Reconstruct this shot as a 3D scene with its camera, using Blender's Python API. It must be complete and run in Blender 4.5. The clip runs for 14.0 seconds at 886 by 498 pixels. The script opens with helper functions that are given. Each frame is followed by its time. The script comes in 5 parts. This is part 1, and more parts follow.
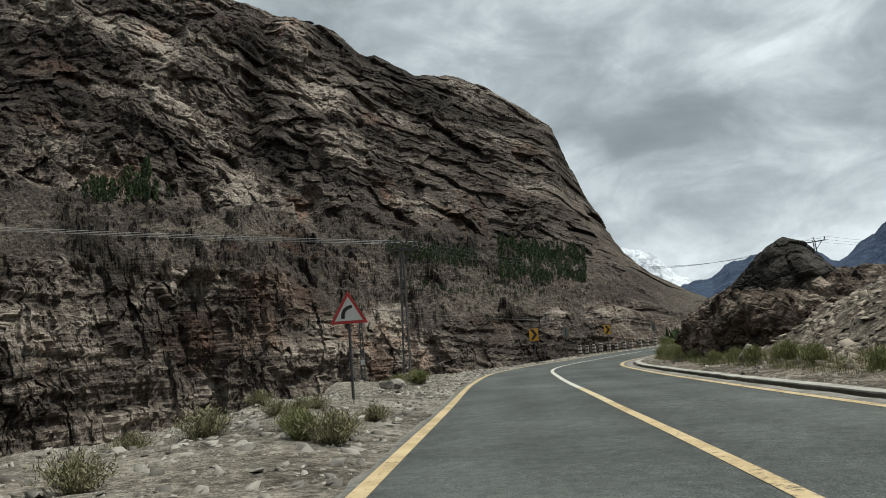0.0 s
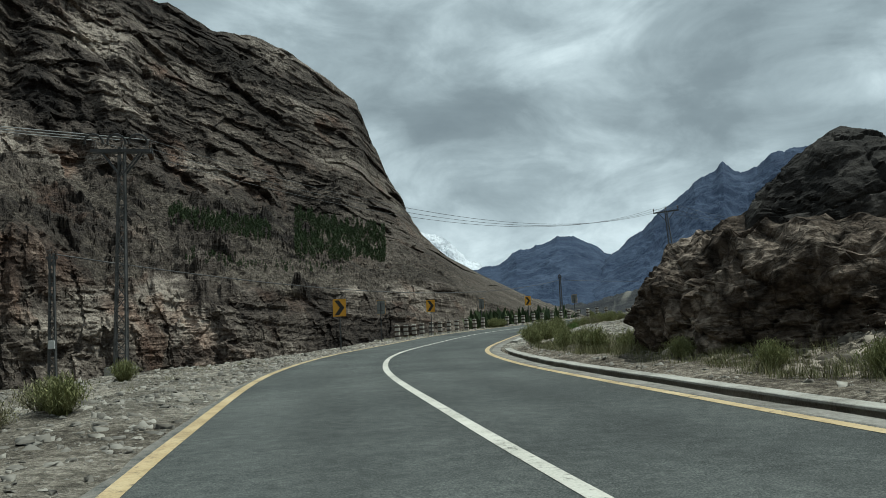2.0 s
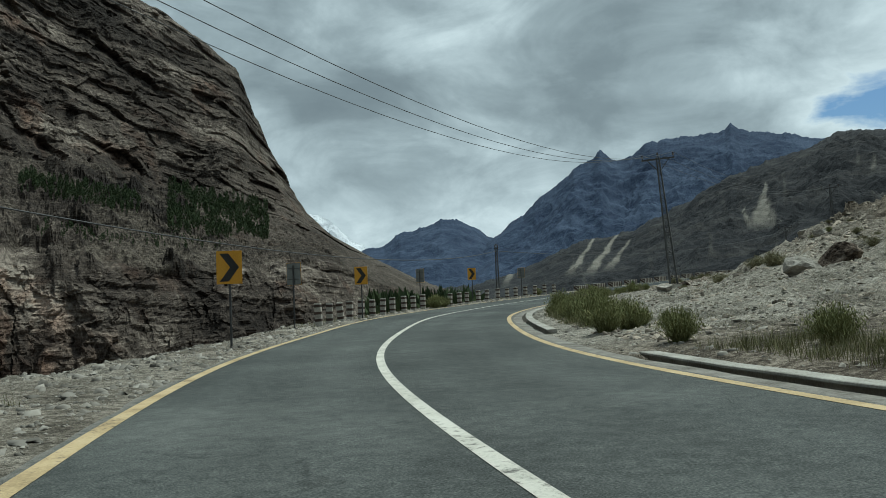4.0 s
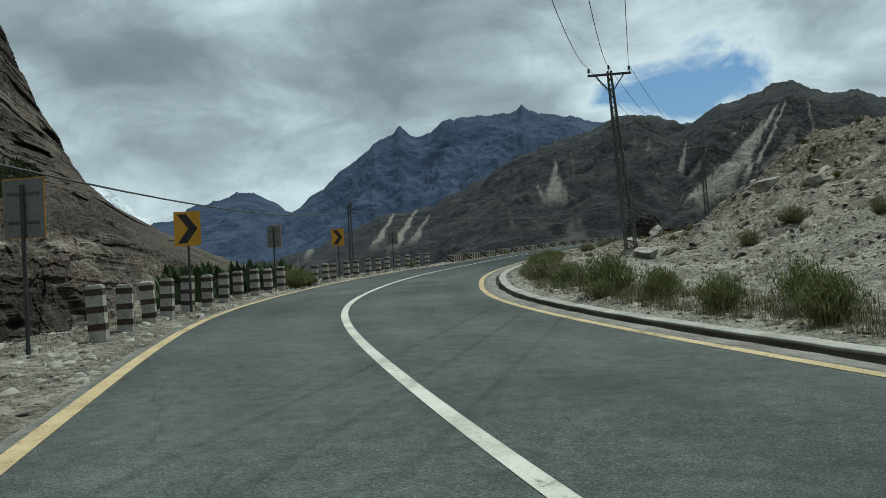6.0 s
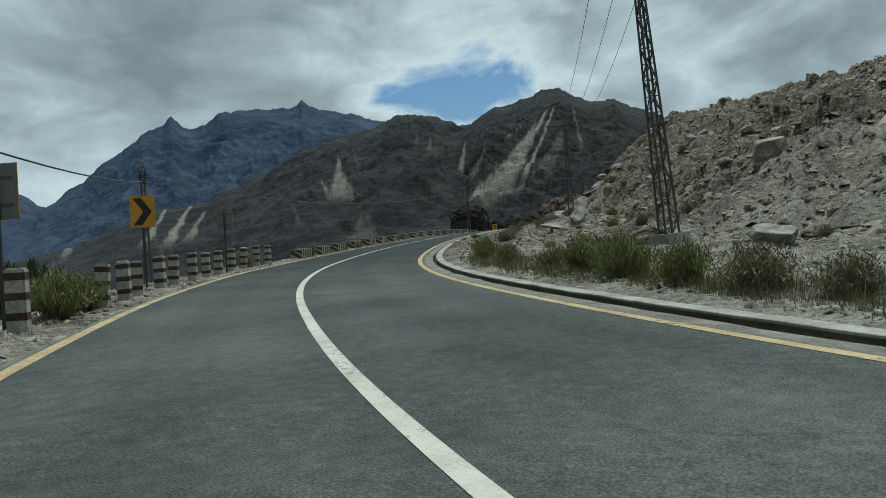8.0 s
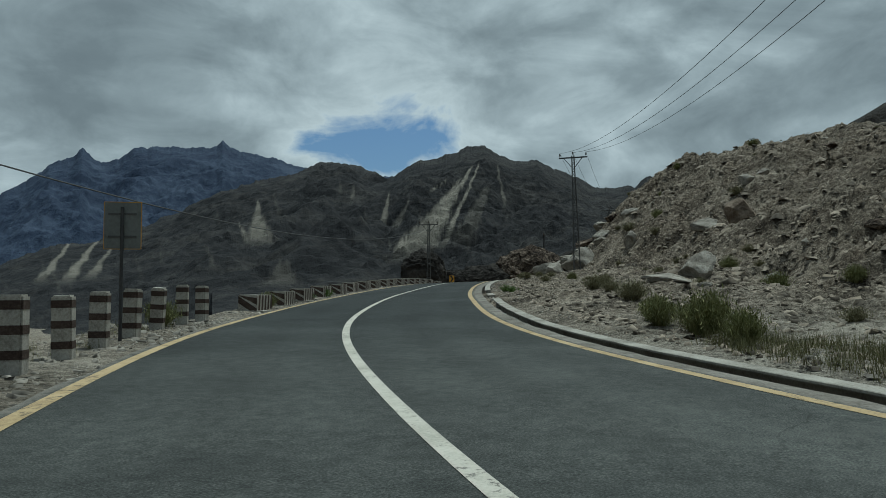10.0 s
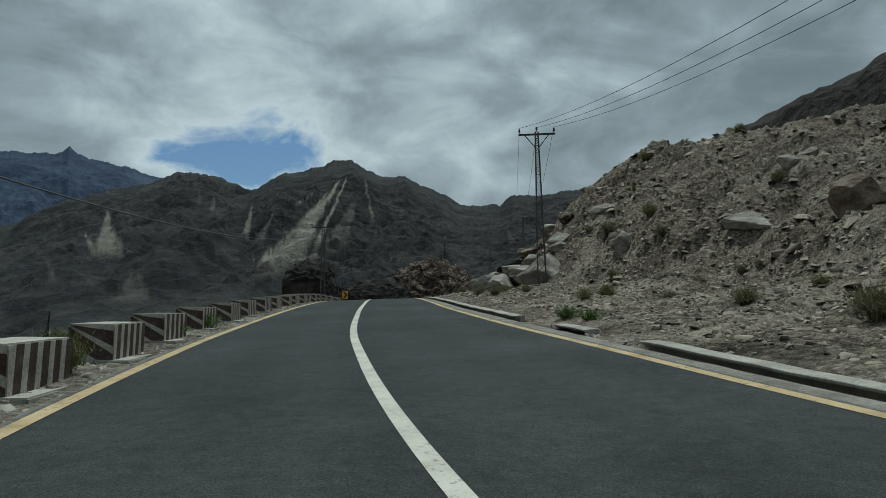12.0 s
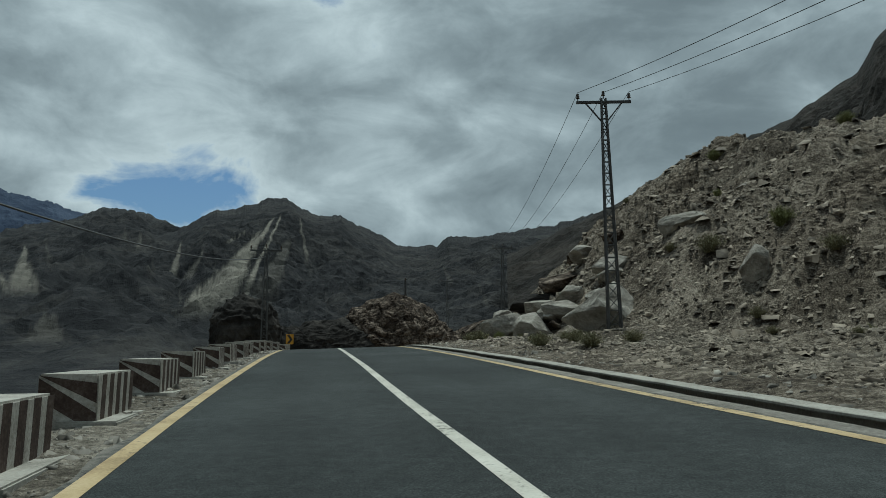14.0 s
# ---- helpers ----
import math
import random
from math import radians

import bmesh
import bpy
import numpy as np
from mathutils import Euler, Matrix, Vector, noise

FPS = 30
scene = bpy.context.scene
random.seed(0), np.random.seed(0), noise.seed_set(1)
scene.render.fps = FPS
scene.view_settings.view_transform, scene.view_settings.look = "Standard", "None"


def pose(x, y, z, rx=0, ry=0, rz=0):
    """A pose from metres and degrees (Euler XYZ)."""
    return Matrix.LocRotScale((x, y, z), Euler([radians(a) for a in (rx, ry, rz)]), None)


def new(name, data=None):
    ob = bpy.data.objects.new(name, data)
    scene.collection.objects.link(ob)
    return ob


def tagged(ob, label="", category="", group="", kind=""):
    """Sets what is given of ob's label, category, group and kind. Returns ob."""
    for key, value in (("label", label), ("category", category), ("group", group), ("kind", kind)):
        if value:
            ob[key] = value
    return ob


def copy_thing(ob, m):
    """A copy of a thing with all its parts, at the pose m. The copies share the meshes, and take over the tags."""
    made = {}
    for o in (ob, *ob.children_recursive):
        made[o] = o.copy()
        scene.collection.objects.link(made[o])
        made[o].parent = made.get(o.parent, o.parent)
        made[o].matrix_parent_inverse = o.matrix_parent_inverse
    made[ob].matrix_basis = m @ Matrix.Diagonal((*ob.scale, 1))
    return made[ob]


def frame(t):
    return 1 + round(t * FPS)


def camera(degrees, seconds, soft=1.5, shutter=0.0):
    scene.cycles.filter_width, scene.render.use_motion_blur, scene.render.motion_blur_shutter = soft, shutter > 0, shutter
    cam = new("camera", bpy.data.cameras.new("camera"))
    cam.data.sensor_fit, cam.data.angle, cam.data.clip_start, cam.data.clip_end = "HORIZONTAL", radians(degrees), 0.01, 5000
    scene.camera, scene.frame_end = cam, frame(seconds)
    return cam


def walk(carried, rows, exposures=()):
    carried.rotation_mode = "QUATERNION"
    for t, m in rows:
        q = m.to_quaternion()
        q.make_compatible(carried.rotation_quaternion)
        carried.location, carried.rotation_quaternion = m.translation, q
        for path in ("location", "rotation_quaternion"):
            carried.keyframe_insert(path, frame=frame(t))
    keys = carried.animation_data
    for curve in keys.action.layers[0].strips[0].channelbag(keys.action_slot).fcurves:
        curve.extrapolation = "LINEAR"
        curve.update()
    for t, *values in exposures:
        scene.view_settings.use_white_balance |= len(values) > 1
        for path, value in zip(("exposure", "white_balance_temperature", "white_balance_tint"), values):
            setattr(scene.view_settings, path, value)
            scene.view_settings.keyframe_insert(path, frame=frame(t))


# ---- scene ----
# Camera: a car driven along the road
PATH = [
    (0, pose(-0.00, -0.00, 1.285, 96.96, 4.03, -0.06)),
    (0.5, pose(0.44, 5.37, 1.260, 97.66, 4.83, 3.65)),
    (1, pose(0.91, 10.79, 1.148, 98.81, 4.77, 4.15)),
    (1.5, pose(1.40, 16.26, 1.084, 96.61, 5.81, -11.66)),
    (2, pose(1.78, 21.77, 1.020, 94.64, 2.59, -15.07)),
    (2.2, pose(1.97, 23.99, 0.992, 93.80, 2.24, -15.88)),
    (4.3, pose(4.95, 46.83, 0.569, 92.51, 2.46, -25.70)),
    (4.5, pose(5.46, 49.04, 0.546, 91.99, 2.54, -27.37)),
    (5, pose(6.70, 54.55, 0.495, 91.09, 2.62, -32.15)),
    (5.5, pose(8.23, 59.67, 0.457, 91.00, 2.69, -34.03)),
    (6, pose(9.88, 64.81, 0.449, 90.51, 2.74, -38.32)),
    (6.5, pose(11.93, 69.82, 0.409, 90.33, 2.91, -41.24)),
    (7, pose(14.28, 74.73, 0.384, 89.95, 3.18, -46.52)),
    (7.5, pose(17.00, 79.52, 0.359, 89.69, 3.21, -50.79)),
    (8, pose(19.71, 83.92, 0.381, 89.53, 3.06, -54.32)),
    (8.2, pose(20.89, 85.64, 0.436, 89.55, 3.03, -55.52)),
    (10.3, pose(34.94, 101.82, 0.577, 93.57, 0.10, -60.91)),
    (10.5, pose(36.53, 103.23, 0.619, 93.66, 0.27, -61.32)),
    (11, pose(40.53, 106.70, 0.671, 93.84, 0.35, -63.97)),
    (11.5, pose(44.48, 109.93, 0.760, 94.00, 0.26, -68.54)),
    (12, pose(48.53, 112.99, 0.863, 94.37, 0.18, -70.42)),
    (12.5, pose(52.63, 115.85, 0.979, 94.61, -0.12, -72.42)),
    (13, pose(56.91, 118.48, 1.201, 94.87, 0.04, -74.24)),
    (13.5, pose(61.36, 120.95, 1.438, 95.78, 0.31, -75.22)),
    (14, pose(65.85, 123.31, 1.548, 97.39, 0.03, -75.27)),
]
cam = camera(59.0, 14.0, 0.75)
walk(cam, PATH, [(0, 0.0, 6300, 4), (1.4, 0.0, 6250, 4), (2.2, -0.2, 5850, -5), (8.2, -0.42, 5800, -7), (10.3, -0.73, 5750, -6), (11.8, -0.66, 5800, -5), (13.5, -0.60, 5850, -5), (14, -0.66, 5800, -6)])

# World: broken cloud over a pale blue sky, hazy sun
SUN_ELEV, SUN_AZ = 68.0, -80.0
world = bpy.data.worlds.new("world")
scene.world = world
world.use_nodes = True


def link_in(nt, a, b):
    nt.links.new(a, b)


def node(nt, kind, **values):
    n = nt.nodes.new(kind)
    for key, value in values.items():
        if key in n.inputs:
            n.inputs[key].default_value = value
    return n


def ramp(nt, fac, stops):
    n = nt.nodes.new("ShaderNodeValToRGB")
    els = n.color_ramp.elements
    while len(els) < len(stops):
        els.new(0.5)
    for e, (p, c) in zip(els, stops):
        e.position, e.color = p, (*c, 1) if len(c) == 3 else c
    nt.links.new(fac, n.inputs[0])
    return n.outputs[0]


def maths(nt, op, a, b=0.0, clamp=False):
    n = nt.nodes.new("ShaderNodeMath")
    n.operation, n.use_clamp = op, clamp
    for i, v in enumerate((a, b)):
        if hasattr(v, "is_linked"):
            nt.links.new(v, n.inputs[i])
        else:
            n.inputs[i].default_value = v
    return n.outputs[0]


def mixed(nt, fac, a, b, mode="MIX"):
    n = nt.nodes.new("ShaderNodeMix")
    n.data_type, n.blend_type = "RGBA", mode
    for i, v in ((0, fac), (6, a), (7, b)):
        if hasattr(v, "is_linked"):
            nt.links.new(v, n.inputs[i])
        else:
            n.inputs[i].default_value = v if i == 0 else (*v, 1)
    return n.outputs[2]


def noise_tex(nt, vec, scale, detail=6.0, rough=0.55, distort=0.0):
    n = nt.nodes.new("ShaderNodeTexNoise")
    n.inputs["Scale"].default_value, n.inputs["Detail"].default_value = scale, detail
    n.inputs["Roughness"].default_value, n.inputs["Distortion"].default_value = rough, distort
    nt.links.new(vec, n.inputs["Vector"])
    return n.outputs["Fac"]


def stretched(nt, vec, x, y, z, rot=(0, 0, 0)):
    n = nt.nodes.new("ShaderNodeMapping")
    n.inputs["Scale"].default_value = (x, y, z)
    n.inputs["Rotation"].default_value = rot
    nt.links.new(vec, n.inputs["Vector"])
    return n.outputs[0]


def build_world():
    nt = world.node_tree
    nt.nodes.clear()
    out = nt.nodes.new("ShaderNodeOutputWorld")
    bg = nt.nodes.new("ShaderNodeBackground")
    sky = nt.nodes.new("ShaderNodeTexSky")
    sky.sky_type, sky.sun_disc = "NISHITA", False
    sky.sun_elevation, sky.sun_rotation = radians(SUN_ELEV), radians(-SUN_AZ)
    tc = nt.nodes.new("ShaderNodeTexCoord")
    d = tc.outputs["Generated"]
    sep = nt.nodes.new("ShaderNodeSeparateXYZ")
    nt.links.new(d, sep.inputs[0])
    az = maths(nt, "MULTIPLY", maths(nt, "ARCTAN2", sep.outputs[0], sep.outputs[1]), 180 / math.pi)
    el = maths(nt, "MULTIPLY", maths(nt, "ARCSINE", sep.outputs[2]), 180 / math.pi)

    def towards(bearing, elev, wide, high):
        """1 in one direction of the sky, falling to 0 at the edge of an oval round it."""
        u = maths(nt, "MULTIPLY", maths(nt, "SUBTRACT", az, bearing), 1 / wide)
        v = maths(nt, "MULTIPLY", maths(nt, "SUBTRACT", el, elev), 1 / high)
        q = maths(nt, "ADD", maths(nt, "MULTIPLY", u, u), maths(nt, "MULTIPLY", v, v))
        return maths(nt, "SUBTRACT", 1.0, q, True)

    # soft banks, flattened towards the horizon, with puffs and wisps in them
    bank = noise_tex(nt, stretched(nt, d, 1, 1, 2.6, (0.1, 0.05, 0.4)), 2.3, 3, 0.5, 0.3)
    puff = noise_tex(nt, stretched(nt, d, 1, 1, 2.0), 6.5, 8, 0.56, 0.5)
    wisp = noise_tex(nt, stretched(nt, d, 1, 1, 1.5), 19.0, 8, 0.62, 0.4)
    cover = maths(nt, "ADD", maths(nt, "ADD", maths(nt, "MULTIPLY", bank, 0.50), maths(nt, "MULTIPLY", puff, 0.40)), maths(nt, "MULTIPLY", wisp, 0.10))
    for bearing, elev, wide, high, amount in ((57, 10.6, 10, 2.4, -0.13), (48, 13.0, 8, 1.2, -0.06), (66, 11.5, 4, 1.8, -0.06), (11, 12, 3, 3, -0.12), (22, 3.5, 18, 5.0, -0.07), (40, 12.5, 14, 3, 0.04), (62, 17, 8, 5, 0.07),
                                              (17, 14, 9, 4, 0.06), (80, 14, 10, 6, 0.05), (46, 22, 12, 5, -0.02), (24, 20, 9, 5, -0.04), (96, 17, 14, 8, 0.10), (51, 16.5, 9, 3.5, 0.045), (60, 21.5, 9, 4, 0.05), (70, 13, 5, 3, -0.03)):
        cover = maths(nt, "ADD", cover, maths(nt, "MULTIPLY", towards(bearing, elev, wide, high), amount))
    shade = ramp(nt, cover, [(0.38, (0.86, 0.90, 0.93)), (0.445, (0.64, 0.685, 0.72)), (0.52, (0.44, 0.482, 0.515)), (0.60, (0.31, 0.345, 0.375)), (0.72, (0.24, 0.27, 0.30))])
    hole = ramp(nt, cover, [(0.315, (0, 0, 0)), (0.385, (1, 1, 1))])
    clear = mixed(nt, 1.0, sky.outputs[0], (0.075, 0.086, 0.102), "MULTIPLY")
    col = mixed(nt, hole, clear, shade)
    nt.links.new(col, bg.inputs[0])
    bg.inputs[1].default_value = 1.0
    nt.links.new(bg.outputs[0], out.inputs[0])


build_world()
sun = new("sun", bpy.data.lights.new("sun", "SUN"))
sun.data.energy, sun.data.angle, sun.data.color = 3.8, radians(1.0), (1.0, 0.95, 0.87)
sun.matrix_world = pose(0, 0, 300, 90 - SUN_ELEV, 0, 180 + SUN_AZ)


# Materials
def surface(name, rough=0.9, bump=0.0):
    m = bpy.data.materials.new(name)
    m.use_nodes = True
    nt = m.node_tree
    b = nt.nodes["Principled BSDF"]
    b.inputs["Roughness"].default_value = rough
    b.inputs["Specular IOR Level"].default_value = 0.12 if rough > 0.7 else 0.5
    tc = nt.nodes.new("ShaderNodeTexCoord")
    return m, nt, b, tc.outputs["Object"]


def bumped(nt, b, height, strength=0.5, dist=0.05):
    n = nt.nodes.new("ShaderNodeBump")
    n.inputs["Strength"].default_value, n.inputs["Distance"].default_value = strength, dist
    nt.links.new(height, n.inputs["Height"])
    nt.links.new(n.outputs[0], b.inputs["Normal"])


def speckled(name, dark, mid, light, scale, rough=0.9, bump=0.5, dist=0.03, grit=12.0):
    m, nt, b, v = surface(name, rough)
    a = noise_tex(nt, v, scale, 8, 0.6)
    g = noise_tex(nt, v, scale * grit, 4, 0.6)
    f = maths(nt, "ADD", maths(nt, "MULTIPLY", a, 0.6), maths(nt, "MULTIPLY", g, 0.4))
    col = ramp(nt, f, [(0.34, dark), (0.5, mid), (0.66, light)])
    nt.links.new(col, b.inputs["Base Color"])
    bumped(nt, b, f, bump, dist)
    return m


def rock(name, dark, mid, light, size, layer=3.0, tilt=(0, 0, 0), bump=0.9, scree=False, joints=0.0):
    """Layered rock: strata streaks, blotches and fine grain."""
    m, nt, b, v = surface(name, 0.92)
    s1 = noise_tex(nt, stretched(nt, v, 1, 1, layer, tilt), 1.0 / size, 9, 0.62, 0.4)
    s2 = noise_tex(nt, v, 0.25 / size, 5, 0.55)
    s3 = noise_tex(nt, v, 7.0 / size, 6, 0.65)
    f = maths(nt, "ADD", maths(nt, "ADD", maths(nt, "MULTIPLY", s1, 0.5), maths(nt, "MULTIPLY", s2, 0.25)), maths(nt, "MULTIPLY", s3, 0.25))
    col = ramp(nt, f, [(0.38, dark), (0.49, mid), (0.60, light)])
    if scree:
        at = nt.nodes.new("ShaderNodeAttribute")
        at.attribute_name = "scree"
        col = mixed(nt, maths(nt, "MULTIPLY", at.outputs["Fac"], maths(nt, "ADD", 0.35, s1), True), col, mixed(nt, s3, (0.28, 0.26, 0.22), (0.38, 0.355, 0.30)))
    h = maths(nt, "ADD", s1, maths(nt, "MULTIPLY", s3, 0.5))
    if joints:
        # fractured blocks: joints at two sizes, colour darkened along them
        warp = nt.nodes.new("ShaderNodeTexNoise")
        warp.inputs["Scale"].default_value, warp.inputs["Detail"].default_value = 1.3 / joints, 5.0
        nt.links.new(v, warp.inputs["Vector"])
        sc = nt.nodes.new("ShaderNodeVectorMath")
        sc.operation = "SCALE"
        sc.inputs["Scale"].default_value = 1.1 * joints
        nt.links.new(warp.outputs["Color"], sc.inputs[0])
        add = nt.nodes.new("ShaderNodeVectorMath")
        add.operation = "ADD"
        nt.links.new(v, add.inputs[0])
        nt.links.new(sc.outputs[0], add.inputs[1])
        for k, deep in ((1.0, 0.35), (0.36, 0.5)):
            vo = nt.nodes.new("ShaderNodeTexVoronoi")
            vo.feature = "DISTANCE_TO_EDGE"
            vo.inputs["Scale"].default_value = 1.0 / (joints * k)
            nt.links.new(stretched(nt, add.outputs[0], 1, 1, 2.3 if joints > 5 else 1.1, tilt), vo.inputs["Vector"])
            e = ramp(nt, vo.outputs["Distance"], [(0.0, (deep, deep, deep)), (0.11, (1, 1, 1))])
            col = mixed(nt, 1.0, col, e, "MULTIPLY")
            h = maths(nt, "ADD", h, maths(nt, "MULTIPLY", maths(nt, "MINIMUM", vo.outputs["Distance"], 0.25), 2.2 * k))
    nt.links.new(col, b.inputs["Base Color"])
    bumped(nt, b, h, bump, size * 0.12)
    return m



def asphalt_material():
    """Worn asphalt: aggregate grain, blotches, paler wheel tracks, dust near its edges, hairline cracks."""
    m, nt, b, v = surface("asphalt", 0.82)
    lane = nt.nodes.new("ShaderNodeAttribute")
    lane.attribute_name = "lane"
    verge = nt.nodes.new("ShaderNodeAttribute")
    verge.attribute_name = "verge"
    big = noise_tex(nt, v, 0.22, 5, 0.6)
    mid = noise_tex(nt, v, 5.0, 6, 0.72)
    fine = noise_tex(nt, v, 55.0, 3, 0.75)
    vor = nt.nodes.new("ShaderNodeTexVoronoi")
    vor.inputs["Scale"].default_value = 48.0
    nt.links.new(v, vor.inputs["Vector"])
    f = maths(nt, "ADD", maths(nt, "ADD", maths(nt, "MULTIPLY", big, 0.25), maths(nt, "MULTIPLY", mid, 0.22)), maths(nt, "MULTIPLY", fine, 0.53))
    col = ramp(nt, f, [(0.40, (0.0235, 0.0265, 0.0265)), (0.50, (0.0535, 0.0595, 0.0585)), (0.60, (0.112, 0.120, 0.115))])
    # wheel tracks at 0.9 and 2.6 m from the centre line
    off = maths(nt, "ABSOLUTE", lane.outputs["Fac"])
    track = maths(nt, "COSINE", maths(nt, "MULTIPLY", maths(nt, "SUBTRACT", off, 0.9), 2 * math.pi / 1.7))
    track = maths(nt, "ADD", 1.0, maths(nt, "MULTIPLY", track, 0.07))
    col = mixed(nt, 1.0, col, combine3(nt, track), "MULTIPLY")
    # glare early and cloud shade later, put into the asphalt's colour along the road
    glare_to_shade = nt.nodes.new("ShaderNodeAttribute")
    glare_to_shade.attribute_name = "glare_to_shade"
    col = mixed(nt, glare_to_shade.outputs["Fac"], mixed(nt, 1.0, col, (1.34, 1.30, 1.27), "MULTIPLY"), mixed(nt, 1.0, col, (0.62, 0.64, 0.66), "MULTIPLY"))
    # hairline cracks
    wav = nt.nodes.new("ShaderNodeTexVoronoi")
    wav.feature = "DISTANCE_TO_EDGE"
    wav.inputs["Scale"].default_value = 0.16
    warp = nt.nodes.new("ShaderNodeTexNoise")
    warp.inputs["Scale"].default_value, warp.inputs["Detail"].default_value = 0.9, 5.0
    nt.links.new(v, warp.inputs["Vector"])
    add = nt.nodes.new("ShaderNodeVectorMath")
    add.operation = "ADD"
    nt.links.new(v, add.inputs[0])
    nt.links.new(warp.outputs["Color"], add.inputs[1])
    nt.links.new(add.outputs[0], wav.inputs["Vector"])
    crack = maths(nt, "MULTIPLY", maths(nt, "LESS_THAN", wav.outputs["Distance"], 0.0022), maths(nt, "GREATER_THAN", big, 0.52))
    col = mixed(nt, maths(nt, "MULTIPLY", crack, 0.3), col, (0.014, 0.014, 0.014))
    dust = maths(nt, "ADD", maths(nt, "MULTIPLY", verge.outputs["Fac"], 3.2), maths(nt, "MULTIPLY", maths(nt, "SUBTRACT", mid, 0.5), 2.6), True)
    col = mixed(nt, dust, col, mixed(nt, fine, (0.13, 0.12, 0.105), (0.30, 0.28, 0.245)))
    nt.links.new(col, b.inputs["Base Color"])
    bumped(nt, b, maths(nt, "ADD", fine, maths(nt, "MULTIPLY", vor.outputs["Distance"], 0.7)), 0.55, 0.012)
    return m


def combine3(nt, value):
    n = nt.nodes.new("ShaderNodeCombineColor")
    for i in range(3):
        nt.links.new(value, n.inputs[i])
    return n.outputs[0]


ASPHALT = asphalt_material()


def paint(name, dark, mid, light):
    """Road paint with worn spots and cracks that let the asphalt through."""
    m, nt, b, v = surface(name, 0.8)
    a = noise_tex(nt, v, 1.3, 6, 0.6)
    g = noise_tex(nt, v, 30.0, 4, 0.7)
    f = maths(nt, "ADD", maths(nt, "MULTIPLY", a, 0.6), maths(nt, "MULTIPLY", g, 0.4))
    col = ramp(nt, f, [(0.36, dark), (0.5, mid), (0.64, light)])
    wear = maths(nt, "ADD", maths(nt, "MULTIPLY", noise_tex(nt, v, 9.0, 6, 0.75), 0.7), maths(nt, "MULTIPLY", noise_tex(nt, v, 0.5, 3), 0.3))
    col = mixed(nt, ramp(nt, wear, [(0.55, (0, 0, 0)), (0.63, (0.85, 0.85, 0.85))]), col, (0.06, 0.058, 0.054))
    nt.links.new(col, b.inputs["Base Color"])
    bumped(nt, b, g, 0.3, 0.006)
    return m


YELLOW = paint("yellow_line_paint", (0.30, 0.225, 0.125), (0.47, 0.36, 0.205), (0.55, 0.44, 0.27))
CREAM = paint("worn_cream_line_paint", (0.36, 0.29, 0.17), (0.52, 0.43, 0.27), (0.58, 0.49, 0.33))
WHITE = paint("white_line_paint", (0.36, 0.35, 0.30), (0.54, 0.52, 0.46), (0.62, 0.60, 0.54))


def stony(name):
    """Gravelly earth: brown rubble, with paler dusty sand where the attribute says so."""
    m, nt, b, v = surface(name, 0.95)
    a = noise_tex(nt, v, 0.35, 8, 0.62)
    g = noise_tex(nt, v, 4.5, 6, 0.7)
    h = noise_tex(nt, v, 17.0, 3, 0.7)
    f = maths(nt, "ADD", maths(nt, "ADD", maths(nt, "MULTIPLY", a, 0.35), maths(nt, "MULTIPLY", g, 0.40)), maths(nt, "MULTIPLY", h, 0.25))
    brown = ramp(nt, f, [(0.42, (0.040, 0.032, 0.025)), (0.50, (0.150, 0.126, 0.098)), (0.58, (0.39, 0.34, 0.275))])
    sand = ramp(nt, f, [(0.40, (0.090, 0.082, 0.066)), (0.49, (0.255, 0.236, 0.198)), (0.57, (0.45, 0.42, 0.36))])
    at = nt.nodes.new("ShaderNodeAttribute")
    at.attribute_name = "sandy"
    cr = nt.nodes.new("ShaderNodeAttribute")
    cr.attribute_name = "crag"
    ledge = noise_tex(nt, stretched(nt, v, 1, 1, 3.0, (0.25, 0.15, 0)), 1.6, 7, 0.66, 0.4)
    rib = ramp(nt, maths(nt, "ADD", maths(nt, "MULTIPLY", ledge, 0.6), maths(nt, "MULTIPLY", h, 0.4)), [(0.41, (0.040, 0.032, 0.0245)), (0.50, (0.142, 0.117, 0.090)), (0.59, (0.38, 0.325, 0.258))])
    nt.links.new(mixed(nt, cr.outputs["Fac"], mixed(nt, at.outputs["Fac"], brown, sand), rib), b.inputs["Base Color"])
    bumped(nt, b, maths(nt, "ADD", g, maths(nt, "MULTIPLY", h, 0.5)), 1.0, 0.18)
    return m


GROUND = stony("stony_ground")


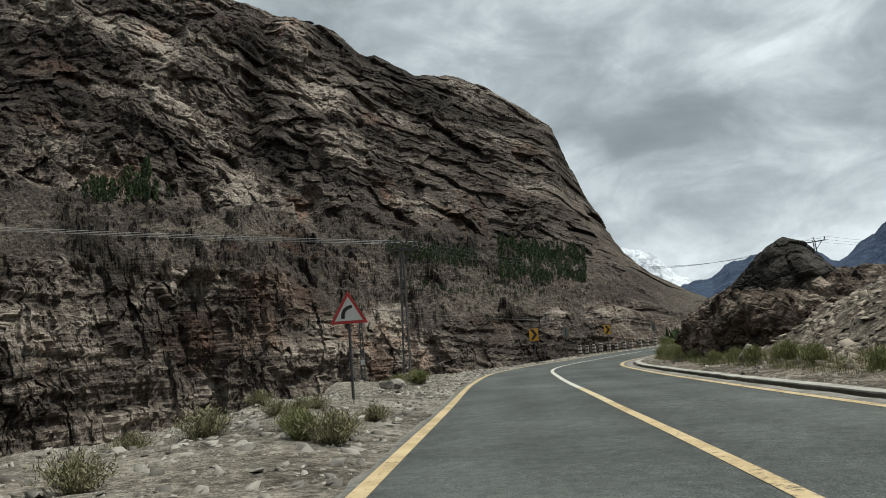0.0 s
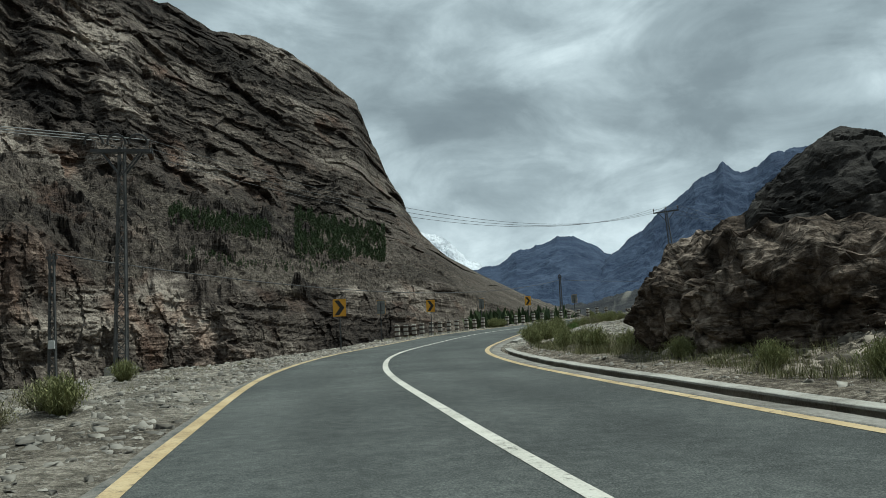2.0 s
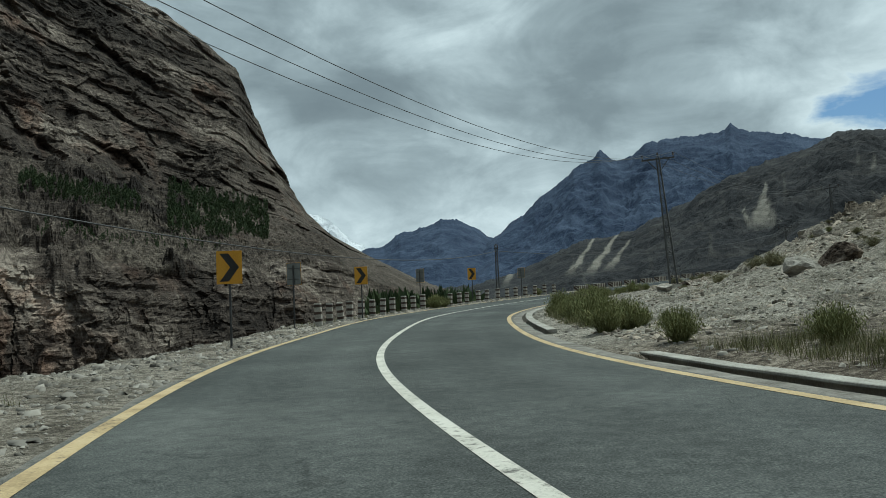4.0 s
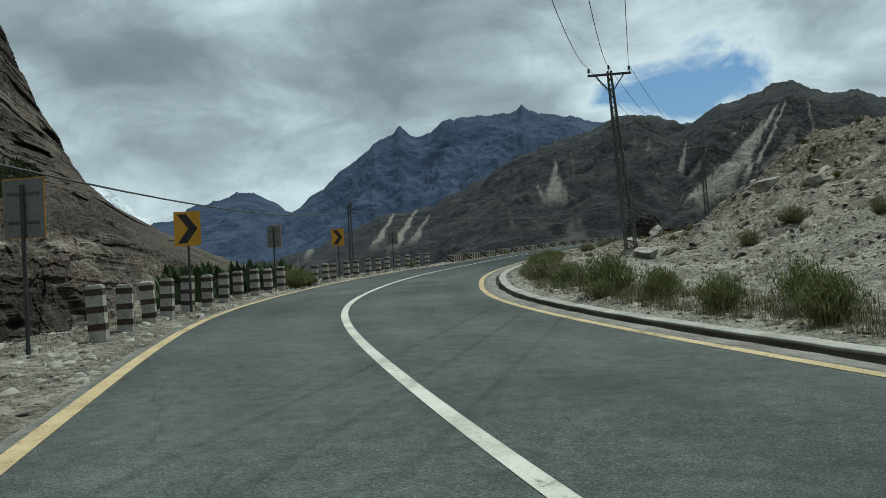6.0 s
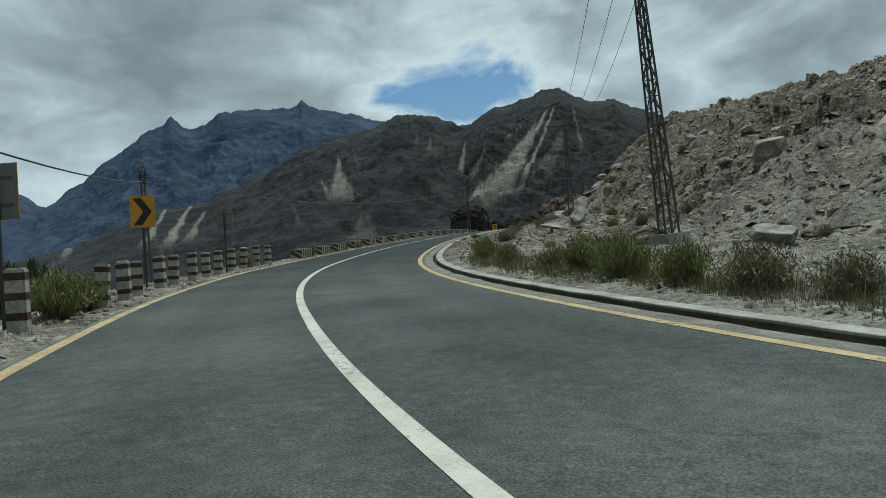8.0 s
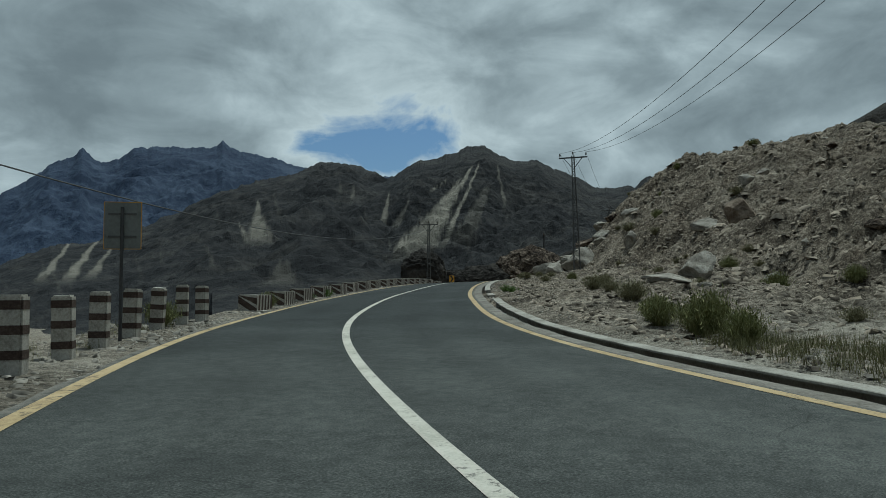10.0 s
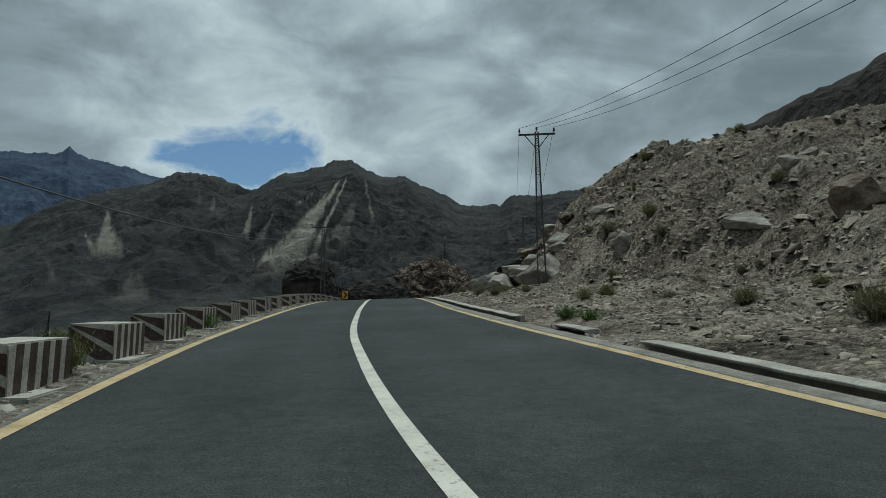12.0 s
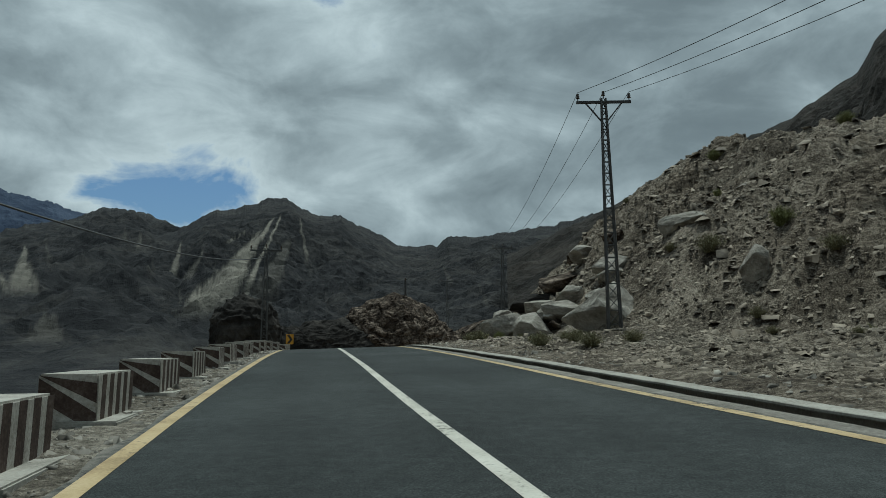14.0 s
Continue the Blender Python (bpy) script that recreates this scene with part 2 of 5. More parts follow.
def cliff_material():
    """Bedded brown rock: thin strata, upright cracks, pale patches, rusty patches, and loose debris on the benches."""
    m, nt, b, v = surface("layered_cliff_rock", 0.93)

    def attr(name):
        n = nt.nodes.new("ShaderNodeAttribute")
        n.attribute_name = name
        return n.outputs["Fac"]

    tone, talus, bed = attr("tone"), attr("talus"), attr("bed")
    fine_beds = noise_tex(nt, stretched(nt, v, 0.10, 0.10, 1.3, (0.08, 0.12, 0)), 0.55, 7, 0.62, 0.7)
    cracks = noise_tex(nt, stretched(nt, v, 1, 1, 0.22), 0.16, 7, 0.66, 0.5)
    grain = noise_tex(nt, v, 0.55, 8, 0.68)
    blotch = noise_tex(nt, v, 0.017, 6, 0.6)
    f = maths(nt, "ADD", maths(nt, "MULTIPLY", fine_beds, 0.20), maths(nt, "MULTIPLY", cracks, 0.28))
    f = maths(nt, "ADD", f, maths(nt, "ADD", maths(nt, "MULTIPLY", grain, 0.34), maths(nt, "MULTIPLY", blotch, 0.18)))
    f = maths(nt, "ADD", f, maths(nt, "MULTIPLY", tone, 0.085))
    f = maths(nt, "ADD", f, maths(nt, "MULTIPLY", bed, 0.02))
    col = ramp(nt, f, [(0.385, (0.019, 0.016, 0.0145)), (0.47, (0.060, 0.049, 0.042)), (0.545, (0.135, 0.112, 0.094)), (0.64, (0.40, 0.345, 0.29))])
    rust = ramp(nt, noise_tex(nt, v, 0.022, 4, 0.6, 0.4), [(0.55, (0, 0, 0)), (0.68, (0.75, 0.75, 0.75))])
    col = mixed(nt, rust, col, mixed(nt, 1.0, col, (1.25, 0.88, 0.74), "MULTIPLY"))
    loose = ramp(nt, maths(nt, "ADD", maths(nt, "MULTIPLY", grain, 0.7), maths(nt, "MULTIPLY", blotch, 0.3)), [(0.36, (0.024, 0.020, 0.017)), (0.48, (0.066, 0.055, 0.045)), (0.60, (0.20, 0.17, 0.138))])
    col = mixed(nt, talus, col, loose)
    nt.links.new(col, b.inputs["Base Color"])
    h = maths(nt, "ADD", maths(nt, "MULTIPLY", fine_beds, 0.8), maths(nt, "ADD", maths(nt, "MULTIPLY", cracks, 0.9), maths(nt, "MULTIPLY", grain, 0.8)))
    bumped(nt, b, h, 1.0, 2.2)
    return m


CLIFF = cliff_material()
FARROCK = rock("far_mountain_rock", (0.0125, 0.0135, 0.0162), (0.0255, 0.0266, 0.0294), (0.052, 0.051, 0.050), 55.0, 2.4, (0.05, 0.1, 0), scree=True)
DARKROCK = rock("dark_mountain_rock", (0.009, 0.008, 0.0072), (0.020, 0.0178, 0.0158), (0.050, 0.044, 0.038), 30.0, 1.3)
# the blue haze of distance is put into this rock's base colour
HAZEROCK = rock("distant_haze_blue_rock", (0.025, 0.038, 0.070), (0.036, 0.053, 0.092), (0.062, 0.085, 0.134), 150.0, 1.5)
SNOW = rock("snow_and_rock", (0.35, 0.38, 0.42), (0.75, 0.78, 0.82), (0.85, 0.87, 0.9), 200.0, 1.5)
CONCRETE = speckled("weathered_concrete", (0.17, 0.16, 0.14), (0.33, 0.315, 0.28), (0.47, 0.455, 0.41), 1.2, 0.9, 0.4, 0.01, 20)
GALV = speckled("galvanised_steel", (0.05, 0.05, 0.05), (0.08, 0.08, 0.08), (0.12, 0.12, 0.12), 2.0, 0.55, 0.1, 0.002, 20)
DARKSTEEL = speckled("dark_steel", (0.03, 0.03, 0.032), (0.05, 0.05, 0.052), (0.08, 0.08, 0.08), 3.0, 0.6, 0.1, 0.002, 20)
SIGN_YELLOW = speckled("yellow_sign_sheet", (0.52, 0.25, 0.02), (0.62, 0.31, 0.025), (0.66, 0.36, 0.04), 2.0, 0.45, 0.02, 0.001, 10)
SIGN_BLACK = speckled("black_sign_paint", (0.012, 0.012, 0.012), (0.02, 0.02, 0.02), (0.03, 0.03, 0.03), 2.0, 0.5, 0.02, 0.001, 10)
SIGN_WHITE = speckled("white_sign_sheet", (0.5, 0.5, 0.48), (0.62, 0.62, 0.6), (0.68, 0.68, 0.66), 2.0, 0.45, 0.02, 0.001, 10)
SIGN_RED = speckled("red_sign_paint", (0.32, 0.03, 0.03), (0.42, 0.045, 0.045), (0.46, 0.07, 0.06), 2.0, 0.45, 0.02, 0.001, 10)
SIGN_BACK = speckled("grey_sign_back", (0.12, 0.13, 0.125), (0.17, 0.18, 0.175), (0.22, 0.23, 0.22), 2.0, 0.5, 0.05, 0.002, 10)
POST_WHITE = speckled("worn_white_paint", (0.22, 0.205, 0.18), (0.40, 0.38, 0.34), (0.54, 0.52, 0.48), 3.0, 0.85, 0.4, 0.01, 8)
POST_DARK = speckled("worn_dark_paint", (0.042, 0.031, 0.027), (0.075, 0.054, 0.046), (0.14, 0.112, 0.095), 3.0, 0.85, 0.4, 0.01, 8)
BOULDER = rock("pale_boulder_rock", (0.16, 0.145, 0.125), (0.30, 0.28, 0.245), (0.50, 0.47, 0.42), 0.7, 1.6)
BROWNROCK = rock("brown_outcrop_rock", (0.032, 0.024, 0.019), (0.105, 0.080, 0.062), (0.38, 0.31, 0.25), 1.4, 1.0, (0.3, 0.2, 0), 1.0, False, 1.3)
REDROCK = rock("reddish_boulder_rock", (0.105, 0.080, 0.060), (0.20, 0.160, 0.124), (0.32, 0.268, 0.215), 0.9, 1.4)
BLACKROCK = rock("dark_outcrop_rock", (0.014, 0.0128, 0.012), (0.028, 0.0255, 0.0235), (0.075, 0.067, 0.06), 1.2, 1.5)
GLASSY = speckled("brown_porcelain", (0.03, 0.02, 0.015), (0.05, 0.03, 0.02), (0.07, 0.05, 0.03), 3.0, 0.25, 0.02, 0.001, 10)


def leafy(name, dark, light, scale=6.0):
    m, nt, b, v = surface(name, 0.75)
    gi = nt.nodes.new("ShaderNodeNewGeometry")
    f = maths(nt, "ADD", maths(nt, "MULTIPLY", gi.outputs["Random Per Island"], 0.7), maths(nt, "MULTIPLY", noise_tex(nt, v, scale, 3), 0.3))
    nt.links.new(ramp(nt, f, [(0.1, dark), (0.9, light)]), b.inputs["Base Color"])
    return m


LEAF_GREEN = leafy("shrub_leaves", (0.10, 0.115, 0.045), (0.30, 0.30, 0.14))
LEAF_DRY = leafy("dry_shrub_twigs", (0.105, 0.102, 0.060), (0.30, 0.28, 0.17))
LEAF_DARK = leafy("poplar_leaves", (0.026, 0.042, 0.020), (0.085, 0.112, 0.052))
LEAF_VIVID = leafy("broad_green_leaves", (0.06, 0.11, 0.03), (0.14, 0.20, 0.06))
GRASS = leafy("dry_green_grass", (0.08, 0.09, 0.035), (0.24, 0.22, 0.12))
STONE = leafy("loose_stones", (0.033, 0.028, 0.022), (0.40, 0.345, 0.277))
STONE_PALE = leafy("pale_loose_stones", (0.10, 0.092, 0.08), (0.38, 0.355, 0.31))
APRON = speckled("dusty_concrete_apron", (0.09, 0.083, 0.07), (0.20, 0.187, 0.165), (0.32, 0.305, 0.275), 1.4, 0.92, 0.6, 0.02, 14)


# Geometry helpers
LATTICE = np.arange(65536)
GRAD_TURN, GRAD_UP = (LATTICE & 255) * (2 * np.pi / 256), (LATTICE >> 8) / 127.5 - 1
GRAD_FLAT = np.sqrt(np.maximum(0, 1 - GRAD_UP * GRAD_UP))
GRAD_X, GRAD_Y = GRAD_FLAT * np.cos(GRAD_TURN), GRAD_FLAT * np.sin(GRAD_TURN)


def perlin(x, y, z, seed=0):
    """Gradient noise; a plane when z is one whole number."""
    plane = np.ndim(z) == 0 and float(z) == math.floor(z)
    if plane:
        x, y = np.broadcast_arrays(np.asarray(x, float), np.asarray(y, float))
    else:
        x, y, z = np.broadcast_arrays(np.asarray(x, float), np.asarray(y, float), np.asarray(z, float))
    xi, yi, zi = np.floor(x).astype(np.int64), np.floor(y).astype(np.int64), np.floor(z).astype(np.int64)
    xf, yf, zf = x - xi, y - yi, z - zi
    u, v, w = (t * t * t * (t * (t * 6 - 15) + 10) for t in (xf, yf, zf))
    hx = [(xi + i) * 374761393 for i in (0, 1)]
    hy = [(yi + i) * 668265263 for i in (0, 1)]
    hz = [(zi + i) * 2147483647 + seed * 974711 for i in (0, 1)]

    def grad(i, j, k):
        h = (hx[i] + hy[j] + hz[k]) & 0xFFFFFFFF
        h = ((h ^ (h >> 13)) * 1274126177) & 0xFFFFFFFF
        h = (h ^ (h >> 16)) & 0xFFFF
        g = (xf - i) * GRAD_X[h] + (yf - j) * GRAD_Y[h]
        return g if plane else g + (zf - k) * GRAD_UP[h]

    lerp = lambda a, b, t: a + t * (b - a)
    sheet = lambda k: lerp(lerp(grad(0, 0, k), grad(1, 0, k), u), lerp(grad(0, 1, k), grad(1, 1, k), u), v)
    return 1.6 * (sheet(0) if plane else lerp(sheet(0), sheet(1), w))


def fbm(x, y, z, octaves=5, seed=0, gain=0.5, ridged=False):
    total, amp, f = 0.0, 1.0, 1.0
    for o in range(octaves):
        n = perlin(x * f, y * f, z * f, seed + o * 17)
        total = total + amp * (1 - 2 * np.abs(n) if ridged else n)
        amp, f = amp * gain, f * 2.03
    return total


def cells(x, y, z, seed=0, flat=False):
    """Broken blocks: for each point a value of its cell, a slope across the cell, and the gap to the next cell."""
    x, y, z = np.broadcast_arrays(np.asarray(x, float), np.asarray(y, float), np.asarray(z, float))
    xi, yi, zi = (np.floor(v).astype(np.int64) for v in (x, y, z))
    f1, f2 = np.full(x.shape, 9.0), np.full(x.shape, 9.0)
    val, tilt = np.zeros(x.shape), np.zeros(x.shape)
    for i in (-1, 0, 1):
        for j in (-1, 0, 1):
            for k in (0,) if flat else (-1, 0, 1):
                a, b, c = xi + i, yi + j, zi + k
                h = (a * 374761393 + b * 668265263 + c * 1440662683 + seed * 974711) & 0xFFFFFFFF
                h = ((h ^ (h >> 13)) * 1274126177) & 0xFFFFFFFF
                h = (h ^ (h >> 16)) & 0xFFFFFFFF
                r = [((h >> q) & 255) / 255.0 for q in (0, 8, 16)]
                dx, dy, dz = x - a - r[0], y - b - r[1], (0 * z if flat else z - c - r[2])
                d = np.sqrt(dx * dx + dy * dy + dz * dz)
                near = d < f1
                f2 = np.where(near, f1, np.minimum(f2, d))
                w = ((h >> 5) & 255) / 127.5 - 1
                t = (((h >> 11) & 255) / 127.5 - 1) * dx + (((h >> 3) & 255) / 127.5 - 1) * dy + (((h >> 19) & 255) / 127.5 - 1) * dz
                val, tilt = np.where(near, w, val), np.where(near, t, tilt)
                f1 = np.where(near, d, f1)
    return val, tilt, f2 - f1


def smooth(a, b, x):
    t = np.clip((x - a) / (b - a), 0, 1)
    return t * t * (3 - 2 * t)


def grid_mesh(name, pts, mat, shade=False):
    """A mesh from an (n, m, 3) array of points."""
    n, m = pts.shape[:2]
    idx = np.arange(n * m).reshape(n, m)
    quads = np.stack([idx[:-1, :-1], idx[1:, :-1], idx[1:, 1:], idx[:-1, 1:]], -1).reshape(-1, 4)
    me = bpy.data.meshes.new(name)
    me.vertices.add(n * m)
    me.vertices.foreach_set("co", pts.reshape(-1).astype(np.float32))
    me.loops.add(len(quads) * 4)
    me.loops.foreach_set("vertex_index", quads.reshape(-1).astype(np.int32))
    me.polygons.add(len(quads))
    me.polygons.foreach_set("loop_start", np.arange(0, len(quads) * 4, 4, dtype=np.int32))
    me.polygons.foreach_set("use_smooth", np.full(len(quads), shade))
    me.update(calc_edges=True)
    me.materials.append(mat)
    return me


# The road: centre line, left lane and right lane widths
ROAD = [(-4.0, -70.0, 0.0), (-1.4, -40.0, 0.0), (1.24, -10.17, 0.02), (2.39, 3.78, 0.03), (3.50, 17.75, -0.17), (4.61, 31.65, -0.36), (6.27, 45.43, -0.58), (9.53, 58.85, -0.82), (14.75, 71.57, -0.93), (21.27, 83.68, -0.88), (29.88, 94.43, -0.77), (39.63, 104.21, -0.62), (50.50, 112.83, -0.35), (62.46, 119.74, 0.17), (75.00, 125.77, 0.68), (87.76, 131.53, 1.15), (100.55, 137.23, 1.51), (113.35, 142.70, 1.70),
        (124.5, 146.2, 1.45), (134.5, 145.6, 1.0), (142.5, 140.5, 0.5), (147.5, 132.0, 0.0), (150.0, 122.0, -0.4)]


def spline(points, step):
    p = np.array(points, float)
    p = np.vstack([2 * p[0] - p[1], p, 2 * p[-1] - p[-2]])
    out = []
    for i in range(1, len(p) - 2):
        k = max(2, int(np.linalg.norm(p[i + 1] - p[i]) / step))
        for t in np.arange(k) / k:
            out.append(0.5 * (2 * p[i] + (p[i + 1] - p[i - 1]) * t + (2 * p[i - 1] - 5 * p[i] + 4 * p[i + 1] - p[i + 2]) * t * t
                              + (3 * p[i] - p[i - 1] - 3 * p[i + 1] + p[i + 2]) * t ** 3))
    return np.array(out + [p[-2]])


RC = spline(ROAD, 0.7)
RD = np.gradient(RC[:, :2], axis=0)
RD /= np.linalg.norm(RD, axis=1)[:, None]
RN = np.c_[RD[:, 1], -RD[:, 0]]
RS = np.r_[0, np.cumsum(np.linalg.norm(np.diff(RC[:, :2], axis=0), axis=1))]
RS -= RS[np.argmin(np.hypot(RC[:, 0] - 2.07, RC[:, 1]))]
LEFT_W = np.interp(RS, [-10, 30, 50, 75, 108, 125, 148, 200], [3.50, 3.50, 3.38, 3.46, 3.63, 3.58, 3.30, 3.30])
RIGHT_W = 3.47 + 0.9 * smooth(20, 75, RS) - 0.75 * smooth(125, 165, RS)
BANK = 0.03 * smooth(118, 145, RS)


def along(s, off, up=0.0):
    """A place beside the road: metres along it, metres right of the centre line, height over the road there."""
    f = lambda v: float(np.interp(s, RS, v))
    return Vector((f(RC[:, 0]) + off * f(RN[:, 0]), f(RC[:, 1]) + off * f(RN[:, 1]), f(RC[:, 2]) + off * f(BANK) + up))


def heading(s):
    return math.degrees(math.atan2(-float(np.interp(s, RS, RD[:, 0])), float(np.interp(s, RS, RD[:, 1]))))


def beside(x, y):
    """For plan points: metres along the road, metres right of its centre line, road height."""
    x, y = np.ravel(x), np.ravel(y)
    s, d, z = np.empty_like(x), np.empty_like(x), np.empty_like(x)
    for a in range(0, len(x), 20000):
        q = slice(a, a + 20000)
        k = np.argmin((x[q, None] - RC[None, :, 0]) ** 2 + (y[q, None] - RC[None, :, 1]) ** 2, axis=1)
        dx, dy = x[q] - RC[k, 0], y[q] - RC[k, 1]
        t = dx * RD[k, 0] + dy * RD[k, 1]
        s[q] = RS[k] + t
        side = dx * RN[k, 0] + dy * RN[k, 1]
        d[q] = np.sign(side) * np.hypot(dx, dy)
        z[q] = RC[k, 2]
    return s, d, z


def strip(name, s0, s1, o0, o1, up, mat, n=3, step=0.7):
    """A ribbon that follows the road; offsets may be arrays over RS."""
    k = np.where((RS >= s0) & (RS <= s1))[0]
    o0, o1 = np.broadcast_to(o0, RS.shape)[k], np.broadcast_to(o1, RS.shape)[k]
    rows = []
    for i in range(n):
        o = o0 + (o1 - o0) * i / (n - 1)
        rows.append(np.c_[RC[k, :2] + o[:, None] * RN[k], RC[k, 2] + o * BANK[k] + up])
    return grid_mesh(name, np.stack(rows, 1), mat, True)


def road_mesh():
    k = np.where((RS >= -70) & (RS <= 260))[0]
    ragged = 0.10 * fbm(RS[k] * 0.9, 3.3, 0, 4, 19)
    offs = [-LEFT_W[k] - 0.24 - ragged, -LEFT_W[k] - 0.10, -LEFT_W[k] + 0.10] + [-LEFT_W[k] * u for u in (0.75, 0.5, 0.25)]
    offs += [0 * RS[k]] + [RIGHT_W[k] * u for u in (0.25, 0.5, 0.75)] + [RIGHT_W[k] - 0.10, RIGHT_W[k] + 0.10, RIGHT_W[k] + 0.22]
    rows = [np.c_[RC[k, :2] + o[:, None] * RN[k], RC[k, 2] + o * BANK[k]] for o in offs]
    me = grid_mesh("road", np.stack(rows, 1), ASPHALT, True)
    lane = np.stack(offs, 1)
    verge = np.maximum(lane - RIGHT_W[k][:, None], -lane - LEFT_W[k][:, None])
    # 0 where glare lightens the asphalt's colour, 1 where shade darkens it
    glare_to_shade = np.repeat(smooth(104, 134, RS[k])[:, None], len(offs), 1)
    me.attributes.new("glare_to_shade", "FLOAT", "POINT").data.foreach_set("value", glare_to_shade.ravel().astype(np.float32))
    me.attributes.new("lane", "FLOAT", "POINT").data.foreach_set("value", lane.ravel().astype(np.float32))
    me.attributes.new("verge", "FLOAT", "POINT").data.foreach_set("value", np.clip(verge, -1.0, 1).ravel().astype(np.float32))
    return me


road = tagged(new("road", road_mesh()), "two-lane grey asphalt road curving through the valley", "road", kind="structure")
for nm, s0, s1, o, w, mat in (("left_edge_line", -70, 260, -LEFT_W, 0.20, YELLOW), ("centre_line", -70, 17, 0.0, 0.18, YELLOW), ("centre_line", 16.0, 23.5, 0.0, 0.18, CREAM), ("centre_line", 22.9, 260, 0.0, 0.175, WHITE), ("right_edge_line", -70, 260, RIGHT_W, 0.20, YELLOW)):
    ln = new(nm, strip(nm, s0, s1, o - w / 2, o + w / 2, 0.010 if mat is CREAM else 0.006, mat, 2))
    ln.parent = road


# Ground sheet: shoulder, gorge on the left, stony rise on the right
def left_edge(s):
    return np.interp(s, [0, 14, 20, 30, 48, 60, 70, 122, 131, 137, 200, 215], [11.8, 11.5, 10.5, 10.0, 12.0, 8.0, 6.6, 6.2, 5.7, 5.1, 5.2, 8.0])


def hill(s, d, x, y):
    """Rise of the stony hillside over the road, on its right."""
    d0 = np.interp(s, [40, 75, 110, 128, 150, 168, 176, 185, 215], [14, 14, 15, 16.5, 16.5, 17.0, 14.0, 11.5, 10.0])
    k = np.interp(s, [60, 85, 110, 130, 150, 170, 200], [0.10, 0.20, 0.36, 0.50, 0.60, 0.70, 0.85])
    top = np.interp(s, [40, 85, 115, 140, 165, 185, 200, 215, 240], [2.5, 8.0, 12.5, 13.6, 13.6, 14.2, 14.6, 10.0, 4.0])
    h = 0.045 * np.clip(d - 6, 0, 10) + top * np.tanh(k * np.maximum(d - d0, 0) / top)
    h = h + 2.4 * np.exp(-(((x - 124) / 10) ** 2 + ((y - 119.5) / 8.5) ** 2)) * smooth(13, 20, d)
    h = h + 0.2 * np.exp(-(((x - 103) / 5) ** 2 + ((y - 124.8) / 4) ** 2))
    h = h + 4.0 * np.exp(-(((x - 23) / 8) ** 2 + ((y - 27) / 12) ** 2)) * smooth(7, 12, d)
    return h


def hill_relief(x, y, s, dr):
    """Gullies, broken ribs and slabs of the slope on the right; also how craggy each place is."""
    steep = smooth(9, 17, dr) * (0.25 + 0.75 * smooth(98, 128, s))
    wx, wy = x + 0.7 * perlin(x / 2.2, y / 2.2, 0, 61), y + 0.7 * perlin(x / 2.2, y / 2.2, 0, 62)
    gully = fbm(wx / 9, wy / 9, 0, 4, 63, 0.5, True)
    v1, t1, g1 = cells(wx / 2.6, wy / 2.6, 0, 4, True)
    v2, t2, g2 = cells(wx / 0.95, wy / 0.95, 0, 14, True)
    crag = steep * smooth(-0.1, 0.55, fbm(x / 7, y / 7, 0, 4, 66) + 0.25 * v1)
    flat = smooth(3.5, 6, dr) * (1 - steep)
    z = steep * 0.95 * (gully - 0.5) + crag * (0.42 * v1 + 0.85 * t1 + 0.24 * v2 + 0.5 * t2) + (steep - crag) * (0.08 * v1 + 0.16 * t1 + 0.06 * v2 + 0.12 * t2)
    z = z + flat * (0.10 * fbm(x / 3.2, y / 3.2, 0, 4, 68, 0.55, True) - 0.06 + 0.035 * np.maximum(v2, 0) * (v1 > 0.2))
    return z, crag


def ground_height(x, y):
    shape = np.shape(x)
    s, d, zr = beside(x, y)
    x, y = np.ravel(x), np.ravel(y)
    wr = np.interp(s, RS, RIGHT_W)
    bank = np.interp(s, RS, BANK)
    lw = np.interp(s, RS, LEFT_W)
    dl, dr = -d - lw, d - wr
    near = np.clip(d, -6, 8)
    z = zr + bank * near - 0.10 + 0.05 * smooth(0.3, 1.0, np.maximum(dl, dr))
    edge = left_edge(s) - lw
    z = z + 0.45 * np.exp(-((s - 18) / 7) ** 2 - ((d + 7) / 2.2) ** 2)
    z = z - 0.25 * smooth(1.5, 6, dl)
    z = z - np.where(dl > edge, np.minimum(1.15 * (dl - edge), 26.0), 0) * smooth(0, np.where(s > 132, 1.2, 3.0), dl - edge)
    kerbed = ((s < 58.5) | (s > 69.3)) & ((s < 140.5) | (s > 149)) & (s < 214)
    z = z - np.where(kerbed & (dr > 0.25) & (dr < 1.05), 0.45, 0)
    z = z + np.where(dr > 1.6, hill(s, d, x, y) + 0.10 * smooth(1.35, 2.0, dr), 0)
    rough = np.clip((np.maximum(dl - 0.3, dr - 1.3)) / 2.5, 0, 1)
    wide = np.clip(np.maximum(dl, dr) / 14, 0, 1)
    z = z + rough * (0.06 * fbm(x / 1.1, y / 1.1, 0, 4, 3) + 0.10 * fbm(x / 4, y / 4, 0, 3, 8)) + wide * (0.55 * fbm(x / 8, y / 8, 0, 5, 5) + 0.25 * fbm(x / 2.5, y / 2.5, 0, 5, 9, 0.6, ridged=True) - 0.1)
    z = z + hill_relief(x, y, s, dr)[0]
    return z.reshape(shape)


